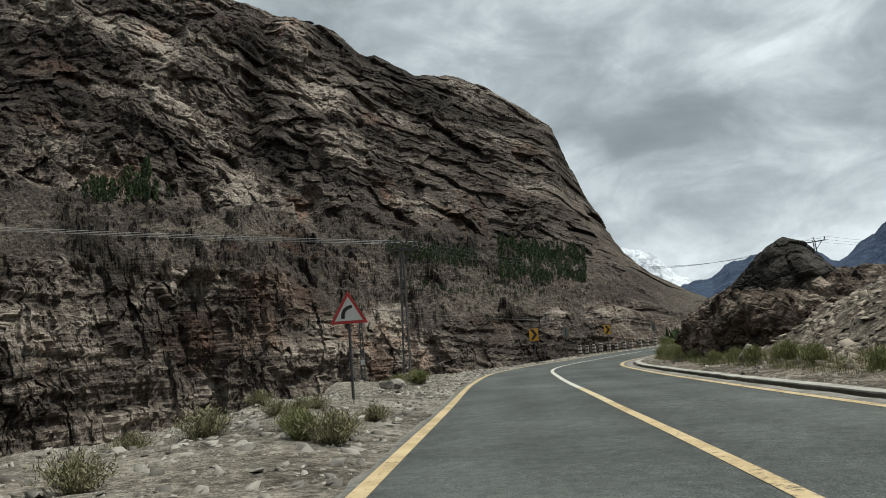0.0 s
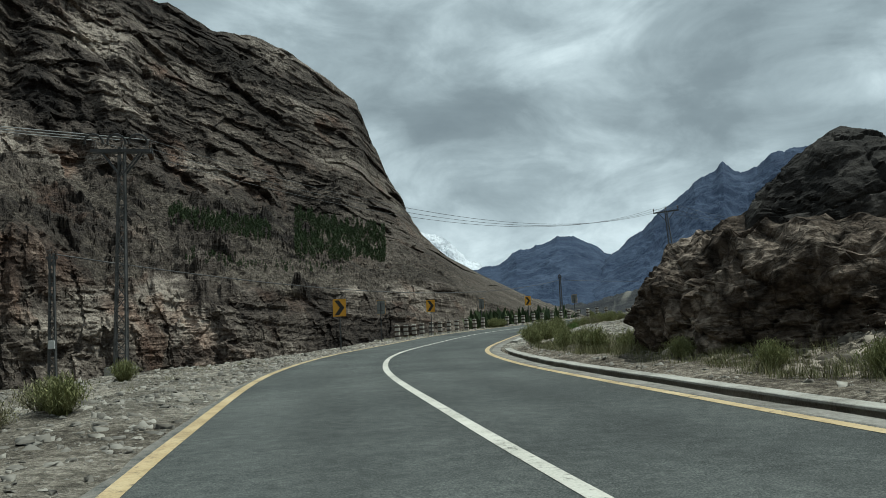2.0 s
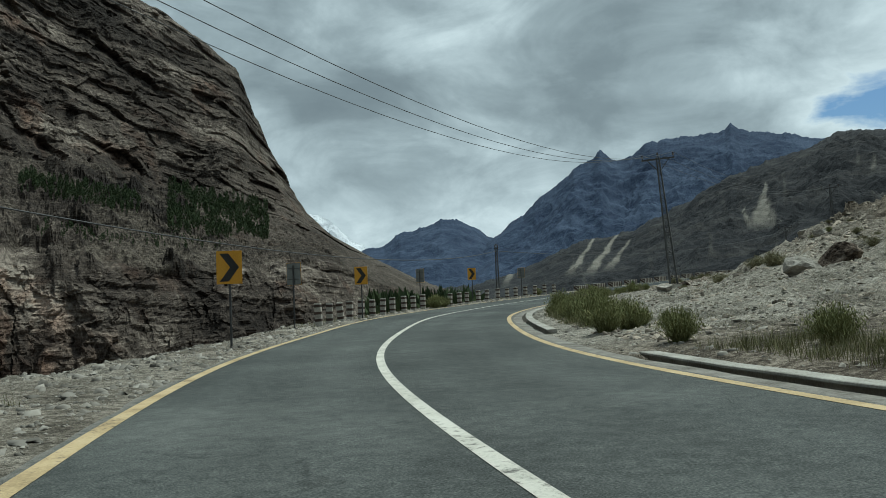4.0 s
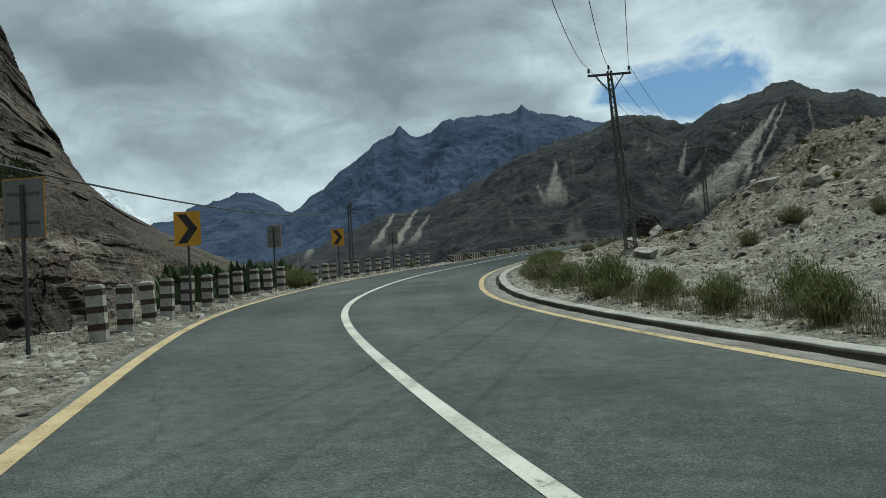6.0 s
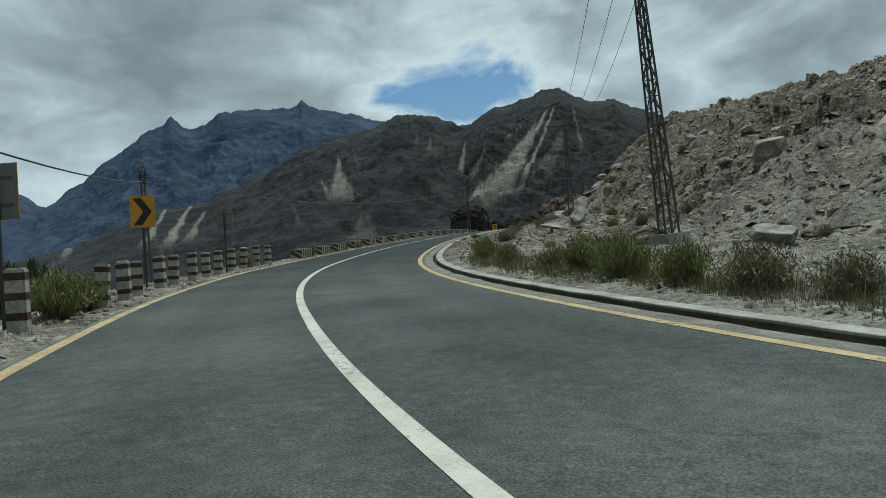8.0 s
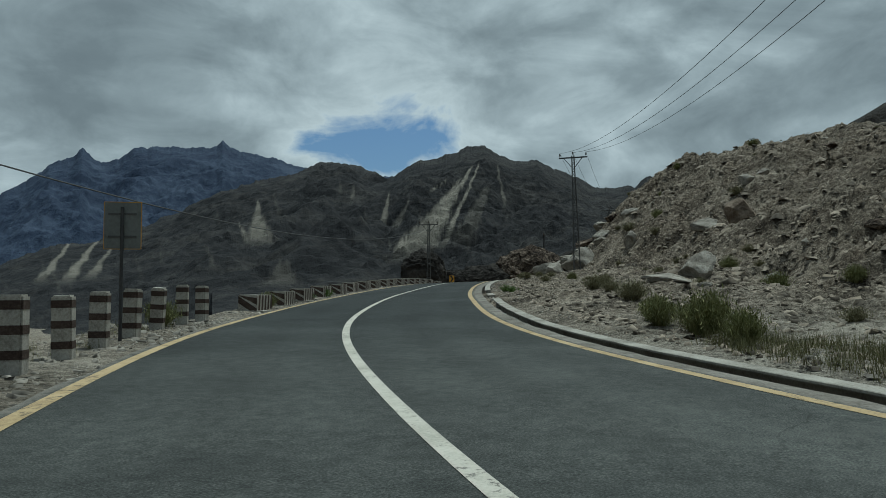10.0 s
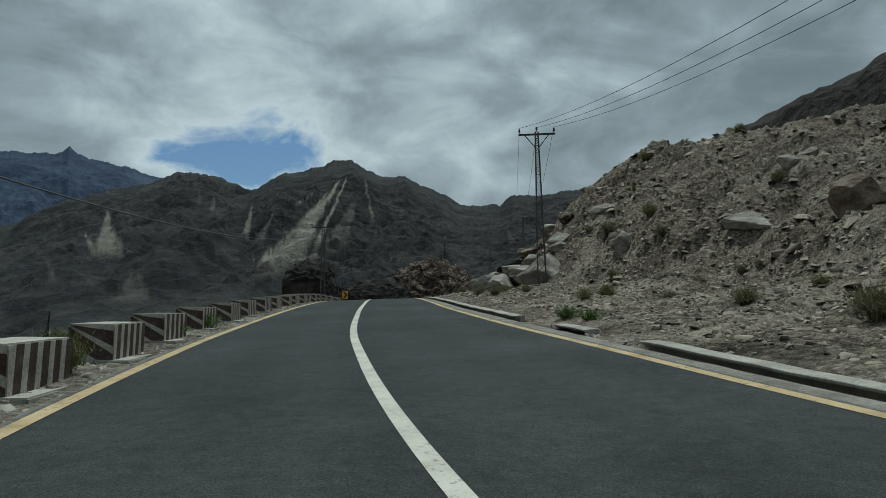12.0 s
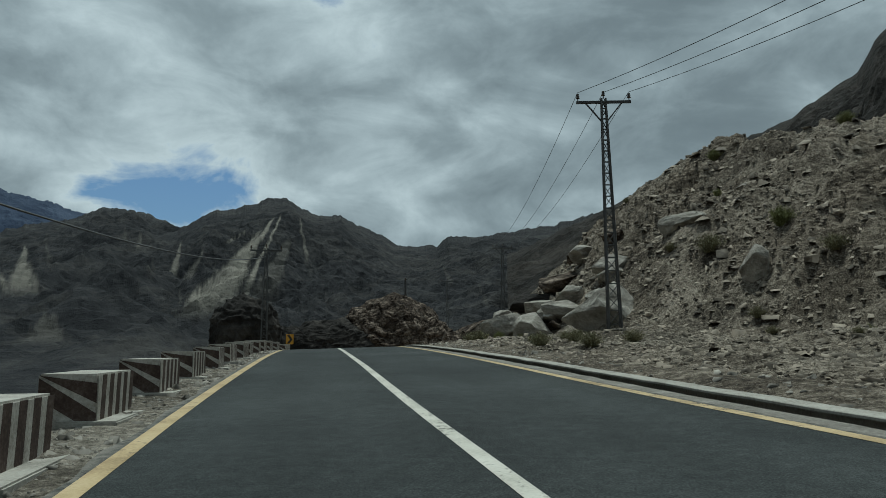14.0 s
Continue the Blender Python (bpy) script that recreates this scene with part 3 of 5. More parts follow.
def spaced(lo, hi, step, far, growth=1.16):
    mid = list(np.arange(lo, hi, step))
    a, b, g = [], [], step
    while (a[-1] if a else lo) > -far:
        g *= growth
        a.append((a[-1] if a else lo) - g)
    g = step
    while (b[-1] if b else mid[-1]) < far:
        g *= growth
        b.append((b[-1] if b else mid[-1]) + g)
    return np.array(a[::-1] + mid + b)


def earth(name, x, y, z, label):
    """A sheet of stony earth with its sandy and craggy places."""
    me = grid_mesh(name, np.stack([x, y, z], -1), GROUND, True)
    s, d, _ = beside(x, y)
    sandy = np.where(d > 0, smooth(55, 72, s) * (1 - smooth(112, 138, s)) * (1 - 0.55 * smooth(16, 28, d)) + 0.04, 0.42)
    sandy = np.clip(sandy + 0.25 * fbm(x.ravel() / 6, y.ravel() / 6, 0, 3, 77), 0, 1)
    crag = hill_relief(x.ravel(), y.ravel(), s, d - np.interp(s, RS, RIGHT_W))[1]
    for key, value in (("sandy", sandy), ("crag", crag)):
        me.attributes.new(key, "FLOAT", "POINT").data.foreach_set("value", value.astype(np.float32))
    return tagged(new(name, me), label, "ground", kind="structure")


gx, gy = np.meshgrid(spaced(-22, 150, 0.5, 4900), spaced(-8, 180, 0.5, 4900), indexing="ij")
gs, gd, _ = (q.reshape(gx.shape) for q in beside(gx, gy))
under = smooth(7.2, 8.4, gd) * (1 - smooth(42, 43.5, gd)) * smooth(60, 62, gs) * (1 - smooth(211, 213, gs))
ground = earth("ground", gx, gy, ground_height(gx, gy) - 1.2 * under, "dry stony grey-brown ground of the valley")
# the hillside beside the bend, laid over the sheet with finer relief
hs, hd = np.meshgrid(np.arange(58.6, 214.6, 0.2), np.r_[np.arange(6.6, 30, 0.18), np.arange(30, 45, 0.3)], indexing="ij")
hx = np.interp(hs, RS, RC[:, 0]) + hd * np.interp(hs, RS, RN[:, 0])
hy = np.interp(hs, RS, RC[:, 1]) + hd * np.interp(hs, RS, RN[:, 1])
rim = np.minimum(np.minimum((hs - 58.6) / 2.5, (214.4 - hs) / 2.5), np.minimum((hd - 6.6) / 0.6, (45 - hd) / 2.5))
hillside = earth("hillside", hx, hy, ground_height(hx, hy) + 0.008 - 0.35 * (1 - smooth(0, 1, rim)), "stony hillside of broken rock beside the road")


def ground_at(x, y):
    return float(ground_height(np.array([float(x)]), np.array([float(y)]))[0])


# Mountains: each a ridge seen round the horizon, with a face that falls to the valley
def mountain(name, label, origin, ridge, foot, zfoot, mat, cols, rows, profile=1.0, crag=0.06, seed=0, back=1.25, fans=(), jag=0.18):
    """ridge: (bearing, elevation, distance); foot: (bearing, distance). Returns the object and its grid."""
    ridge, foot = np.array(ridge, float), np.array(foot, float)
    az = np.linspace(ridge[0, 0], ridge[-1, 0], cols)
    el, rr = np.interp(az, ridge[:, 0], ridge[:, 1]), np.interp(az, ridge[:, 0], ridge[:, 2])
    rf = np.interp(az, foot[:, 0], foot[:, 1])
    zr = rr * np.tan(np.radians(el)) + 1.0
    t = np.r_[np.linspace(0, 1, rows), 1 + (back - 1) * np.linspace(0.1, 1, 6)]
    A, Tt = np.meshgrid(np.radians(az), t, indexing="ij")
    R = rf[:, None] + (rr - rf)[:, None] * Tt
    X, Y = origin[0] + R * np.sin(A), origin[1] + R * np.cos(A)
    span = (zr - zfoot)[:, None]
    f = np.where(Tt <= 1, np.clip(Tt, 0, 1) ** profile if np.isscalar(profile) else np.interp(Tt, profile[0], profile[1]), 1 - (Tt - 1) * 2.2)
    L = float(np.mean(rr - rf))
    Z = zfoot + span * f
    body = np.clip(Tt * 6, 0, 1) * np.clip((1.0 - Tt) * 4, 0.04, 1)
    wx = X + 0.10 * L * fbm(X / (0.35 * L), Y / (0.35 * L), 0, 3, seed + 70)
    wy = Y + 0.10 * L * fbm(X / (0.35 * L), Y / (0.35 * L), 5, 3, seed + 71)
    gully = fbm(wx / (0.30 * L), wy / (0.30 * L), 0, 7, seed, 0.52, True)
    blocks = fbm(X / (0.09 * L), Y / (0.09 * L), Z / (0.05 * L), 5, seed + 40, 0.55, True)
    Z = Z + span * crag * body * (1.5 * (gully - gully.mean()) + 0.6 * (blocks - blocks.mean()))
    crest = jag * fbm(az * 1.1, 0.5, 0, 6, seed + 13, 0.6)
    Z = Z + (rr * np.radians(crest))[:, None] * smooth(0.88, 1.0, Tt)
    pts = np.stack([X, Y, Z], -1)
    me = grid_mesh(name, pts, mat, name.startswith("blue"))
    if fans:
        # loose scree: fans that widen downhill from an apex, as bearing and elevation from the origin
        ba = np.degrees(np.arctan2(X - origin[0], Y - origin[1]))
        be = np.degrees(np.arctan2(Z, np.hypot(X - origin[0], Y - origin[1])))
        mask = np.zeros_like(X)
        r = np.random.default_rng(seed)
        runs = []
        for a0 in r.uniform(az[0] + 4, az[-1] - 4, 22):
            e0 = float(np.interp(a0, az, el)) * r.uniform(0.45, 0.92)
            runs.append((a0, e0, a0 + r.normal(0, 0.5), e0 - r.uniform(0.8, 2.4), 0.03, r.uniform(0.1, 0.4), r.uniform(0.05, 0.16)))
        for a0, e0, a1, e1, w0, w1, dense in list(fans) + runs:
            u = (e0 - be) / (e0 - e1)
            c = a0 + (a1 - a0) * u + 0.12 * fbm(be * 1.7, a0, 0, 3, seed + 5)
            w = w0 + (w1 - w0) * np.clip(u, 0, 1) ** 1.4
            edge = np.abs(ba - c) / w + 0.45 * fbm(ba * 4, be * 1.2, 0, 4, seed + 6)
            mask = np.maximum(mask, dense * (1 - smooth(0.45, 1.25, edge)) * smooth(-0.02, 0.05, u) * (1 - smooth(0.72, 1.08, u)))
        at = me.attributes.new("scree", "FLOAT", "POINT")
        at.data.foreach_set("value", mask.reshape(-1).astype(np.float32))
    ob = tagged(new(name, me), label, "mountain", kind="structure")
    return ob, pts


CLIFF_RIDGE = [(-95, 20, 560), (-60, 19, 560), (-45, 18.5, 560), (-33.3, 20.0, 560), (-30.2, 22.7, 560), (-26.2, 24.9, 560), (-19.1, 25.6, 590), (-15.9, 24.9, 600), (-12.1, 24.3, 620),
               (-6.6, 22.6, 680), (-4.5, 21.0, 700), (-0.8, 19.3, 750), (2.2, 19.0, 790), (4.3, 18.2, 820), (6.4, 16.8, 850), (9.2, 14.9, 900), (10.2, 12.0, 910),
               (11.4, 9.4, 920), (12.4, 7.3, 930), (13.6, 5.3, 940), (15.2, 3.9, 950), (17.8, 2.4, 980), (21, 0.8, 1050), (24, -0.3, 1150), (27, -1.6, 1250)]
CLIFF_FOOT = [(-95, 230), (-33, 240), (-25, 255), (-10, 275), (0, 300), (8, 330), (13, 380), (20, 480), (27, 640)]
LOW_CLIFF = [(-95, 8.0), (-33, 7.9), (-26.6, 7.4), (-19.2, 6.7), (-12.5, 6.2), (-10.5, 5.0), (-7.6, 2.7), (-4, 2.3), (0.8, 1.9), (5, 1.9), (9.6, 1.5), (12.5, 2.3), (14.6, 2.0), (17.8, 0.6), (21, -0.6), (27, -2.4)]
BENCH = [(-95, 12.4), (-33, 12.4), (-22.8, 12.0), (-19, 11.4), (-11, 9.8), (-2.7, 8.8), (5.4, 6.8), (10, 5.4), (12.3, 4.6), (14, 3.9), (17.8, 1.9), (21, 0.4), (27, -1.9)]


def cliff_mountain():
    """A low jointed cliff, a bench of loose debris over it, and a high bedded face up to the ridge."""
    ridge, foot, low, bench = (np.array(q, float) for q in (CLIFF_RIDGE, CLIFF_FOOT, LOW_CLIFF, BENCH))
    az = np.r_[np.linspace(-95, -36, 50, endpoint=False), np.linspace(-36, 24, 840, endpoint=False), np.linspace(24, 27, 14)]
    rr, rf = np.interp(az, ridge[:, 0], ridge[:, 2]), np.interp(az, foot[:, 0], foot[:, 1])
    lift = lambda table, r: r * np.tan(np.radians(np.interp(az, table[:, 0], table[:, 1]))) + 1.3
    zr = lift(ridge[:, :2], rr)
    depth = rr - rf
    wander = 0.03 * fbm(az / 5.0, 2.2, 0, 4, 17)
    r_low, r_bench = rf + depth * (0.10 + wander), rf + depth * (0.46 + wander)
    z_low, z_bench = lift(low, r_low), lift(bench, r_bench)
    r_brow = rf + depth * 0.86
    z_brow = z_bench + (zr - z_bench) * 0.90
    stops = np.array([0, 0.25, 0.44, 0.93, 1.0, 1.04])
    t = np.r_[np.linspace(0, 1, 430), np.linspace(1.008, 1.04, 5)]
    rs = np.stack([rf, r_low, r_bench, r_brow, rr, rr + 60])
    zs = np.stack([0 * rf - 38, z_low, z_bench, z_brow, zr, zr - 45])
    R = np.stack([np.interp(t, stops, rs[:, i]) for i in range(len(az))])
    Z = np.stack([np.interp(t, stops, zs[:, i]) for i in range(len(az))])
    A, T = np.meshgrid(np.radians(az), t, indexing="ij")
    arc, deg = A * 430.0, np.degrees(A)
    ragged = 0.03 * fbm(arc / 30, Z / 30, 0, 4, 23)
    upper = smooth(0.425, 0.455, T + ragged)
    lower = 1 - smooth(0.235, 0.265, T + 1.3 * ragged)
    east = smooth(13.5, 17.5, deg)
    talus = np.clip((1 - upper) * (1 - lower), 0, 1)
    # rock ribs stand out of the debris
    outcrop = smooth(-0.30, 0.15, fbm(arc / 38, R / 38, 0, 4, 27) + 0.25 * fbm(arc / 9, R / 12, 0, 3, 28)) * (1 - smooth(4, 9, deg) * 0.6)
    talus = talus * (1 - 0.95 * outcrop)
    talus = np.maximum(talus, 0.85 * east * smooth(0.12, 0.3, T))
    # relief, in metres out of the face
    wx = arc + 4 * fbm(arc / 40, Z / 40, 0, 3, 31)
    dip = Z + 0.10 * R * np.sin(A) + 0.05 * R * np.cos(A) + 3.0 * fbm(arc / 150, Z / 110, 0, 3, 8)
    spurs = fbm(wx / 95, Z / 230, 0, 4, 41, 0.5, True)
    ribs = fbm(wx / 26, Z / 70, 0, 4, 43, 0.55, True)
    notch = np.exp(-((deg + 12.6 + 0.28 * (19 - np.degrees(np.arctan2(Z, R))) * 0.8) / 1.1) ** 2) * smooth(0.46, 0.6, T)
    bw = dip + 1.2 * fbm(arc / 20, Z / 12, 0, 4, 51)

    def beds(thick, run, seed):
        n = np.floor(bw / thick)
        lip = bw / thick - n
        at = lambda k: perlin(wx / run, k * 3.71, 0.5 + 0 * k, seed)
        here, over = at(n), at(n + 1)
        return here + (over - here) * smooth(0.78, 1.0, lip)

    b1, b2, b3 = beds(9.0, 55, 61), beds(3.4, 30, 62), beds(1.5, 18, 63)
    v1, t1, g1 = cells(wx / 19 + 0.25 * dip / 15, bw / 15, 0, 71, True)
    v2, t2, g2 = cells(wx / 7 - 0.2 * dip / 6, bw / 6, 0, 72, True)
    v3, t3, g3 = cells(wx / 13, Z / 30, 0, 73, True)
    v4, t4, g4 = cells(wx / 5.0, Z / 11, 0, 74, True)
    grit = fbm(arc / 4, Z / 3, 0, 5, 81, 0.65)
    high = 17 * (spurs - spurs.mean()) + 6.0 * (ribs - ribs.mean()) - 22 * notch + 1.3 * b1 + 0.6 * b2 + 0.35 * b3 + 2.8 * v1 + 4.6 * t1 + 1.3 * v2 + 2.4 * t2 - 1.0 * (1 - smooth(0, 0.06, g1)) - 0.5 * (1 - smooth(0, 0.10, g2)) + 0.8 * grit
    wall = 9 * (spurs - spurs.mean()) + 3.0 * (ribs - ribs.mean()) + 1.8 * b1 + 0.9 * b2 + 0.5 * b3 + 1.5 * v3 + 2.4 * t3 + 0.9 * v4 + 1.4 * t4 - 0.4 * (1 - smooth(0, 0.06, g3)) + 1.2 * v2 * (v1 > 0) + 1.0 * t2 + 1.0 * grit
    runnel = fbm(arc / 24 + R / 60, R / 70, 0, 5, 91, 0.55, True)
    v5, t5, g5 = cells(arc / 11, R / 15, 0, 75, True)
    v6, t6, g6 = cells(arc / 4.5, R / 6, 0, 76, True)
    rubble = fbm(arc / 5, R / 6, 0, 4, 82, 0.6)
    scree = 2.5 * (runnel - runnel.mean()) + 0.8 * rubble + 0.8 * np.maximum(v6, 0)
    knobs = 2.0 + 1.8 * v5 + 3.0 * t5 + 0.9 * v6 + 1.4 * t6 + 0.8 * rubble
    push = upper * high + (1 - upper) * (lower * wall + (1 - lower) * (scree + outcrop * knobs))
    push = push * (1 - 0.75 * east)
    push = push * smooth(0, 0.06, T) * np.clip((1.0 - T) * 9, 0.05, 1)
    dR, dZ = np.gradient(R, axis=1), np.gradient(Z, axis=1)
    n = np.hypot(dR, dZ)
    # the rock moves level, so that its beds stay level; loose debris swells along its slope
    face = np.clip(upper + lower, 0, 1)
    R = R - push * (face * 0.9 + (1 - face) * dZ / n)
    Z = Z + push * (1 - face) * dR / n
    crest = 0.15 * fbm(az * 1.1, 0.5, 0, 6, 18, 0.6)
    Z = Z + (rr * np.radians(crest))[:, None] * smooth(0.93, 1.0, T)
    shift = (1.2 * b1 + 0.8 * b2 + 0.5 * b3 + 3.0 * t1 + 1.5 * v1) * np.clip((1.0 - T) * 30, 0.25, 1) * smooth(0.02, 0.08, T)
    A = A + (upper + lower) * (1 - 0.8 * east) * shift / R
    X, Y = R * np.sin(A), R * np.cos(A)
    pts = np.stack([X, Y, Z], -1)
    me = grid_mesh("cliff_mountain", pts, CLIFF)
    # pale broken rock: wandering patches, and a graded track across the bench
    el = np.degrees(np.arctan2(Z - 1.3, R))
    tone = 1.3 * fbm(wx / 75, dip / 38, 0, 4, 95) + 0.5 * b1 + 0.35 * v1 * upper + 0.3 * v3 * lower + 0.05 * upper + 0.45 * lower - 0.1 - 0.5 * (1 - upper) * (1 - lower)
    # negative k: darker faces, plus gully and fissure shade painted into the tone
    for a0, e0, a1, e1, w, k in ((-9.9, 23, -5.5, 14, 1.6, 1.0), (-20, 21, -13.5, 12, 1.7, 0.8), (-26.5, 7.5, -24, 3.5, 1.6, 0.9), (-3.2, 1.5, -1.5, -1.0, 0.8, 0.9), (-1, 19, 4, 12, 2.2, -0.9), (-13, 22, -11, 14, 1.1, -1.0), (-31, 21, -27, 14, 3.0, -0.5), (-30, 3, -29, -3, 0.8, -1.1)):
        ux, uy = a1 - a0, e1 - e0
        q = np.clip(((deg - a0) * ux + (el - e0) * uy) / (ux * ux + uy * uy), 0, 1)
        off = np.hypot(deg - a0 - q * ux, el - e0 - q * uy) / w + 0.35 * fbm(wx / 14, dip / 7, 0, 4, 97)
        tone = tone + k * (1 - smooth(0.3, 1.2, off))
    line = 5.5 + (deg - 2.8) * (2.4 - 5.5) / 5.7
    track = (1 - smooth(0.10, 0.24, np.abs(el - line))) * smooth(2.4, 2.9, deg) * (1 - smooth(8.3, 8.8, deg))
    ledge = smooth(0.62, 0.9, dR / n) * upper * 0.5
    talus = np.clip(talus * (1 + 0.5 * fbm(wx / 12, dip / 9, 0, 4, 99)) + ledge, 0, 1)
    talus = np.maximum(talus, track)
    tone = tone + 1.2 * track
    for name, value in (("tone", np.clip(tone, -1.6, 1.6)), ("talus", talus), ("bed", b2 + b3)):
        me.attributes.new(name, "FLOAT", "POINT").data.foreach_set("value", value.reshape(-1).astype(np.float32))
    return tagged(new("cliff_mountain", me), "dark brown layered rock mountain with pale broken ledges", "mountain", kind="structure"), pts


cliff, CLIFF_GRID = cliff_mountain()
mountain("hill_behind", "brown mountain flank behind the cliff", (0, 0), [(-60, 24, 1500), (-40, 31, 1500), (-32, 30, 1500), (-26, 28, 1500), (-22, 24.5, 1500), (-18, 20, 1500)],
         [(-60, 800), (-18, 800)], 20, CLIFF, 160, 120, 1.0, 0.06, 60)
mountain("snow_mountain", "snow-covered peak half hidden by cloud", (6.7, 54.3), [(10, 5.0, 4850), (12.5, 6.0, 4850), (14.2, 5.9, 4850), (15.3, 5.6, 4850), (16.8, 4.2, 4850), (19, 2.6, 4850)],
         [(10, 4000), (19, 4000)], -40, SNOW, 90, 60, 1.3, 0.08, 71)
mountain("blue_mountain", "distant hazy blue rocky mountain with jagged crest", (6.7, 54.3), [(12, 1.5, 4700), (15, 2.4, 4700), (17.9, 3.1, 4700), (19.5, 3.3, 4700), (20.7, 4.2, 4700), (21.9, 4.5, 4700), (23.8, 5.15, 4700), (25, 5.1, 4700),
         (26.4, 4.4, 4700), (27.5, 3.6, 4700), (30, 2.5, 4700), (33, 1.5, 4700)], [(12, 2500), (33, 2500)], -40, HAZEROCK, 220, 120, 1.4, 0.05, 81)
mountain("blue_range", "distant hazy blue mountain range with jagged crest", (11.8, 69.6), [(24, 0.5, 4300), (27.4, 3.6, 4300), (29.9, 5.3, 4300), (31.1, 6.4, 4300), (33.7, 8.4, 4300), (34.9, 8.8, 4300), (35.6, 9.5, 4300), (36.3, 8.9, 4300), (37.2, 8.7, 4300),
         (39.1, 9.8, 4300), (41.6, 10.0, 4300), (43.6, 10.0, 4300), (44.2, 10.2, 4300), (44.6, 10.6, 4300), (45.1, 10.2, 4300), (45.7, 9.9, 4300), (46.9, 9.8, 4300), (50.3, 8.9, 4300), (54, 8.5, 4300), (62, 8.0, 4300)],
         [(24, 2300), (62, 2300)], -40, HAZEROCK, 460, 160, 1.25, 0.05, 91)
mountain("grey_range", "grey-brown mountain flank with pale scree fans", (11.8, 69.6), [(14, -0.6, 2200), (20, -0.3, 2300), (26.5, 0.3, 2500), (29.7, 1.2, 2600), (33.8, 3.1, 2600), (37.5, 3.6, 2600), (41.3, 5.4, 2600), (44.7, 7.2, 2600), (48.9, 8.3, 2600), (50.2, 8.8, 2600),
         (51.4, 9.3, 2600), (52.3, 9.2, 2600), (53.8, 9.2, 2600), (55, 8.8, 2600), (56.5, 8.0, 2600), (60, 7.0, 2600), (66, 6.0, 2600)], [(14, 900), (24, 700), (34, 420), (66, 380)], -38, FARROCK, 520, 260, 1.12, 0.06, 101, 1.25,
         [(46.85, 6.5, 46.8, 3.4, 0.06, 1.25, 0.55), (45.55, 5.0, 46.0, 3.5, 0.05, 0.35, 0.45), (35.0, 3.4, 33.2, 0.7, 0.08, 0.42, 0.6), (36.7, 3.7, 34.7, 0.7, 0.10, 0.50, 0.65), (37.5, 3.1, 36.1, 1.0, 0.08, 0.45, 0.5), (30.0, 3.3, 28.3, 0.1, 0.08, 0.35, 0.5), (48.2, 2.3, 48.1, 0.5, 0.3, 1.6, 0.2), (43.1, 9.1, 41.8, 7.3, 0.05, 0.25, 0.25), (53.5, 7.8, 53.5, 6.6, 0.05, 0.15, 0.3)])
mountain("scree_mountain", "dark grey mountain with sunlit scree running from its peak", (40.4, 106.6), [(44, 3.0, 1800), (50, 5.6, 1800), (54, 7.3, 1800), (56.4, 8.2, 1800), (58.9, 9.7, 1800), (60.1, 9.8, 1800), (61.4, 10.2, 1800), (62.4, 10.65, 1800), (63.7, 10.8, 1800),
         (64.6, 10.2, 1800), (65.9, 9.5, 1800), (66.7, 9.5, 1800), (67.5, 9.7, 1800), (68.5, 9.1, 1800), (69.7, 8.7, 1800), (71.5, 7.7, 1800), (72.9, 7.5, 1800), (74.5, 7.6, 1800), (75.4, 8.2, 1800), (76.9, 8.1, 1800), (78.9, 8.4, 1800), (83, 9.0, 1800), (88, 10.2, 1700), (96, 12, 1500)],
         [(44, 360), (58, 320), (96, 300)], -14, FARROCK, 580, 300, ([0, 0.25, 0.45, 0.62, 0.8, 1], [0, 0.14, 0.29, 0.46, 0.71, 1]), 0.07, 111, 1.25,
         [(62.8, 9.3, 58.6, 3.0, 0.07, 1.5, 0.9), (61.9, 8.4, 57.4, 2.4, 0.10, 1.5, 0.75), (63.3, 9.5, 60.6, 3.4, 0.06, 0.30, 0.9), (60.9, 8.3, 59.6, 7.4, 0.10, 0.22, 0.5), (56.6, 7.4, 56.1, 4.6, 0.05, 0.40, 0.55), (58.2, 6.9, 57.0, 4.8, 0.05, 0.40, 0.35), (64.6, 9.4, 65.2, 6.2, 0.05, 0.16, 0.45), (63.9, 7.8, 61.8, 3.4, 0.3, 1.3, 0.22)])
mountain("dark_mountain", "near dark brown mountain slope over the hillside", (66, 123.4), [(80, 7, 1000), (88, 10.5, 950), (93, 12.8, 900), (96.6, 14.3, 900), (99.9, 15.4, 900), (101.7, 16.5, 900), (104.2, 17.9, 900), (105.2, 19.6, 900), (107, 21, 900), (112, 23, 900), (125, 24, 900), (150, 22, 900), (200, 18, 900)],
         [(80, 300), (200, 260)], 0, DARKROCK, 320, 160, 1.0, 0.05, 121)
mountain("rear_mountain", "brown mountain slope behind the road", (0, 0), [(150, 16, 700), (200, 20, 700), (240, 19, 650), (265, 20, 560)], [(150, 200), (265, 220)], -5, DARKROCK, 120, 60, 1.0, 0.05, 131)


# Building blocks for things
def part(name, data, mat, parent, label=""):
    """Links a bmesh or mesh as one mesh object under a thing or part."""
    if isinstance(data, bmesh.types.BMesh):
        me = bpy.data.meshes.new(name)
        data.to_mesh(me)
        data.free()
        data = me
    if not data.materials:
        data.materials.append(mat)
    ob = new(name, data)
    ob.parent = parent
    return tagged(ob, label)


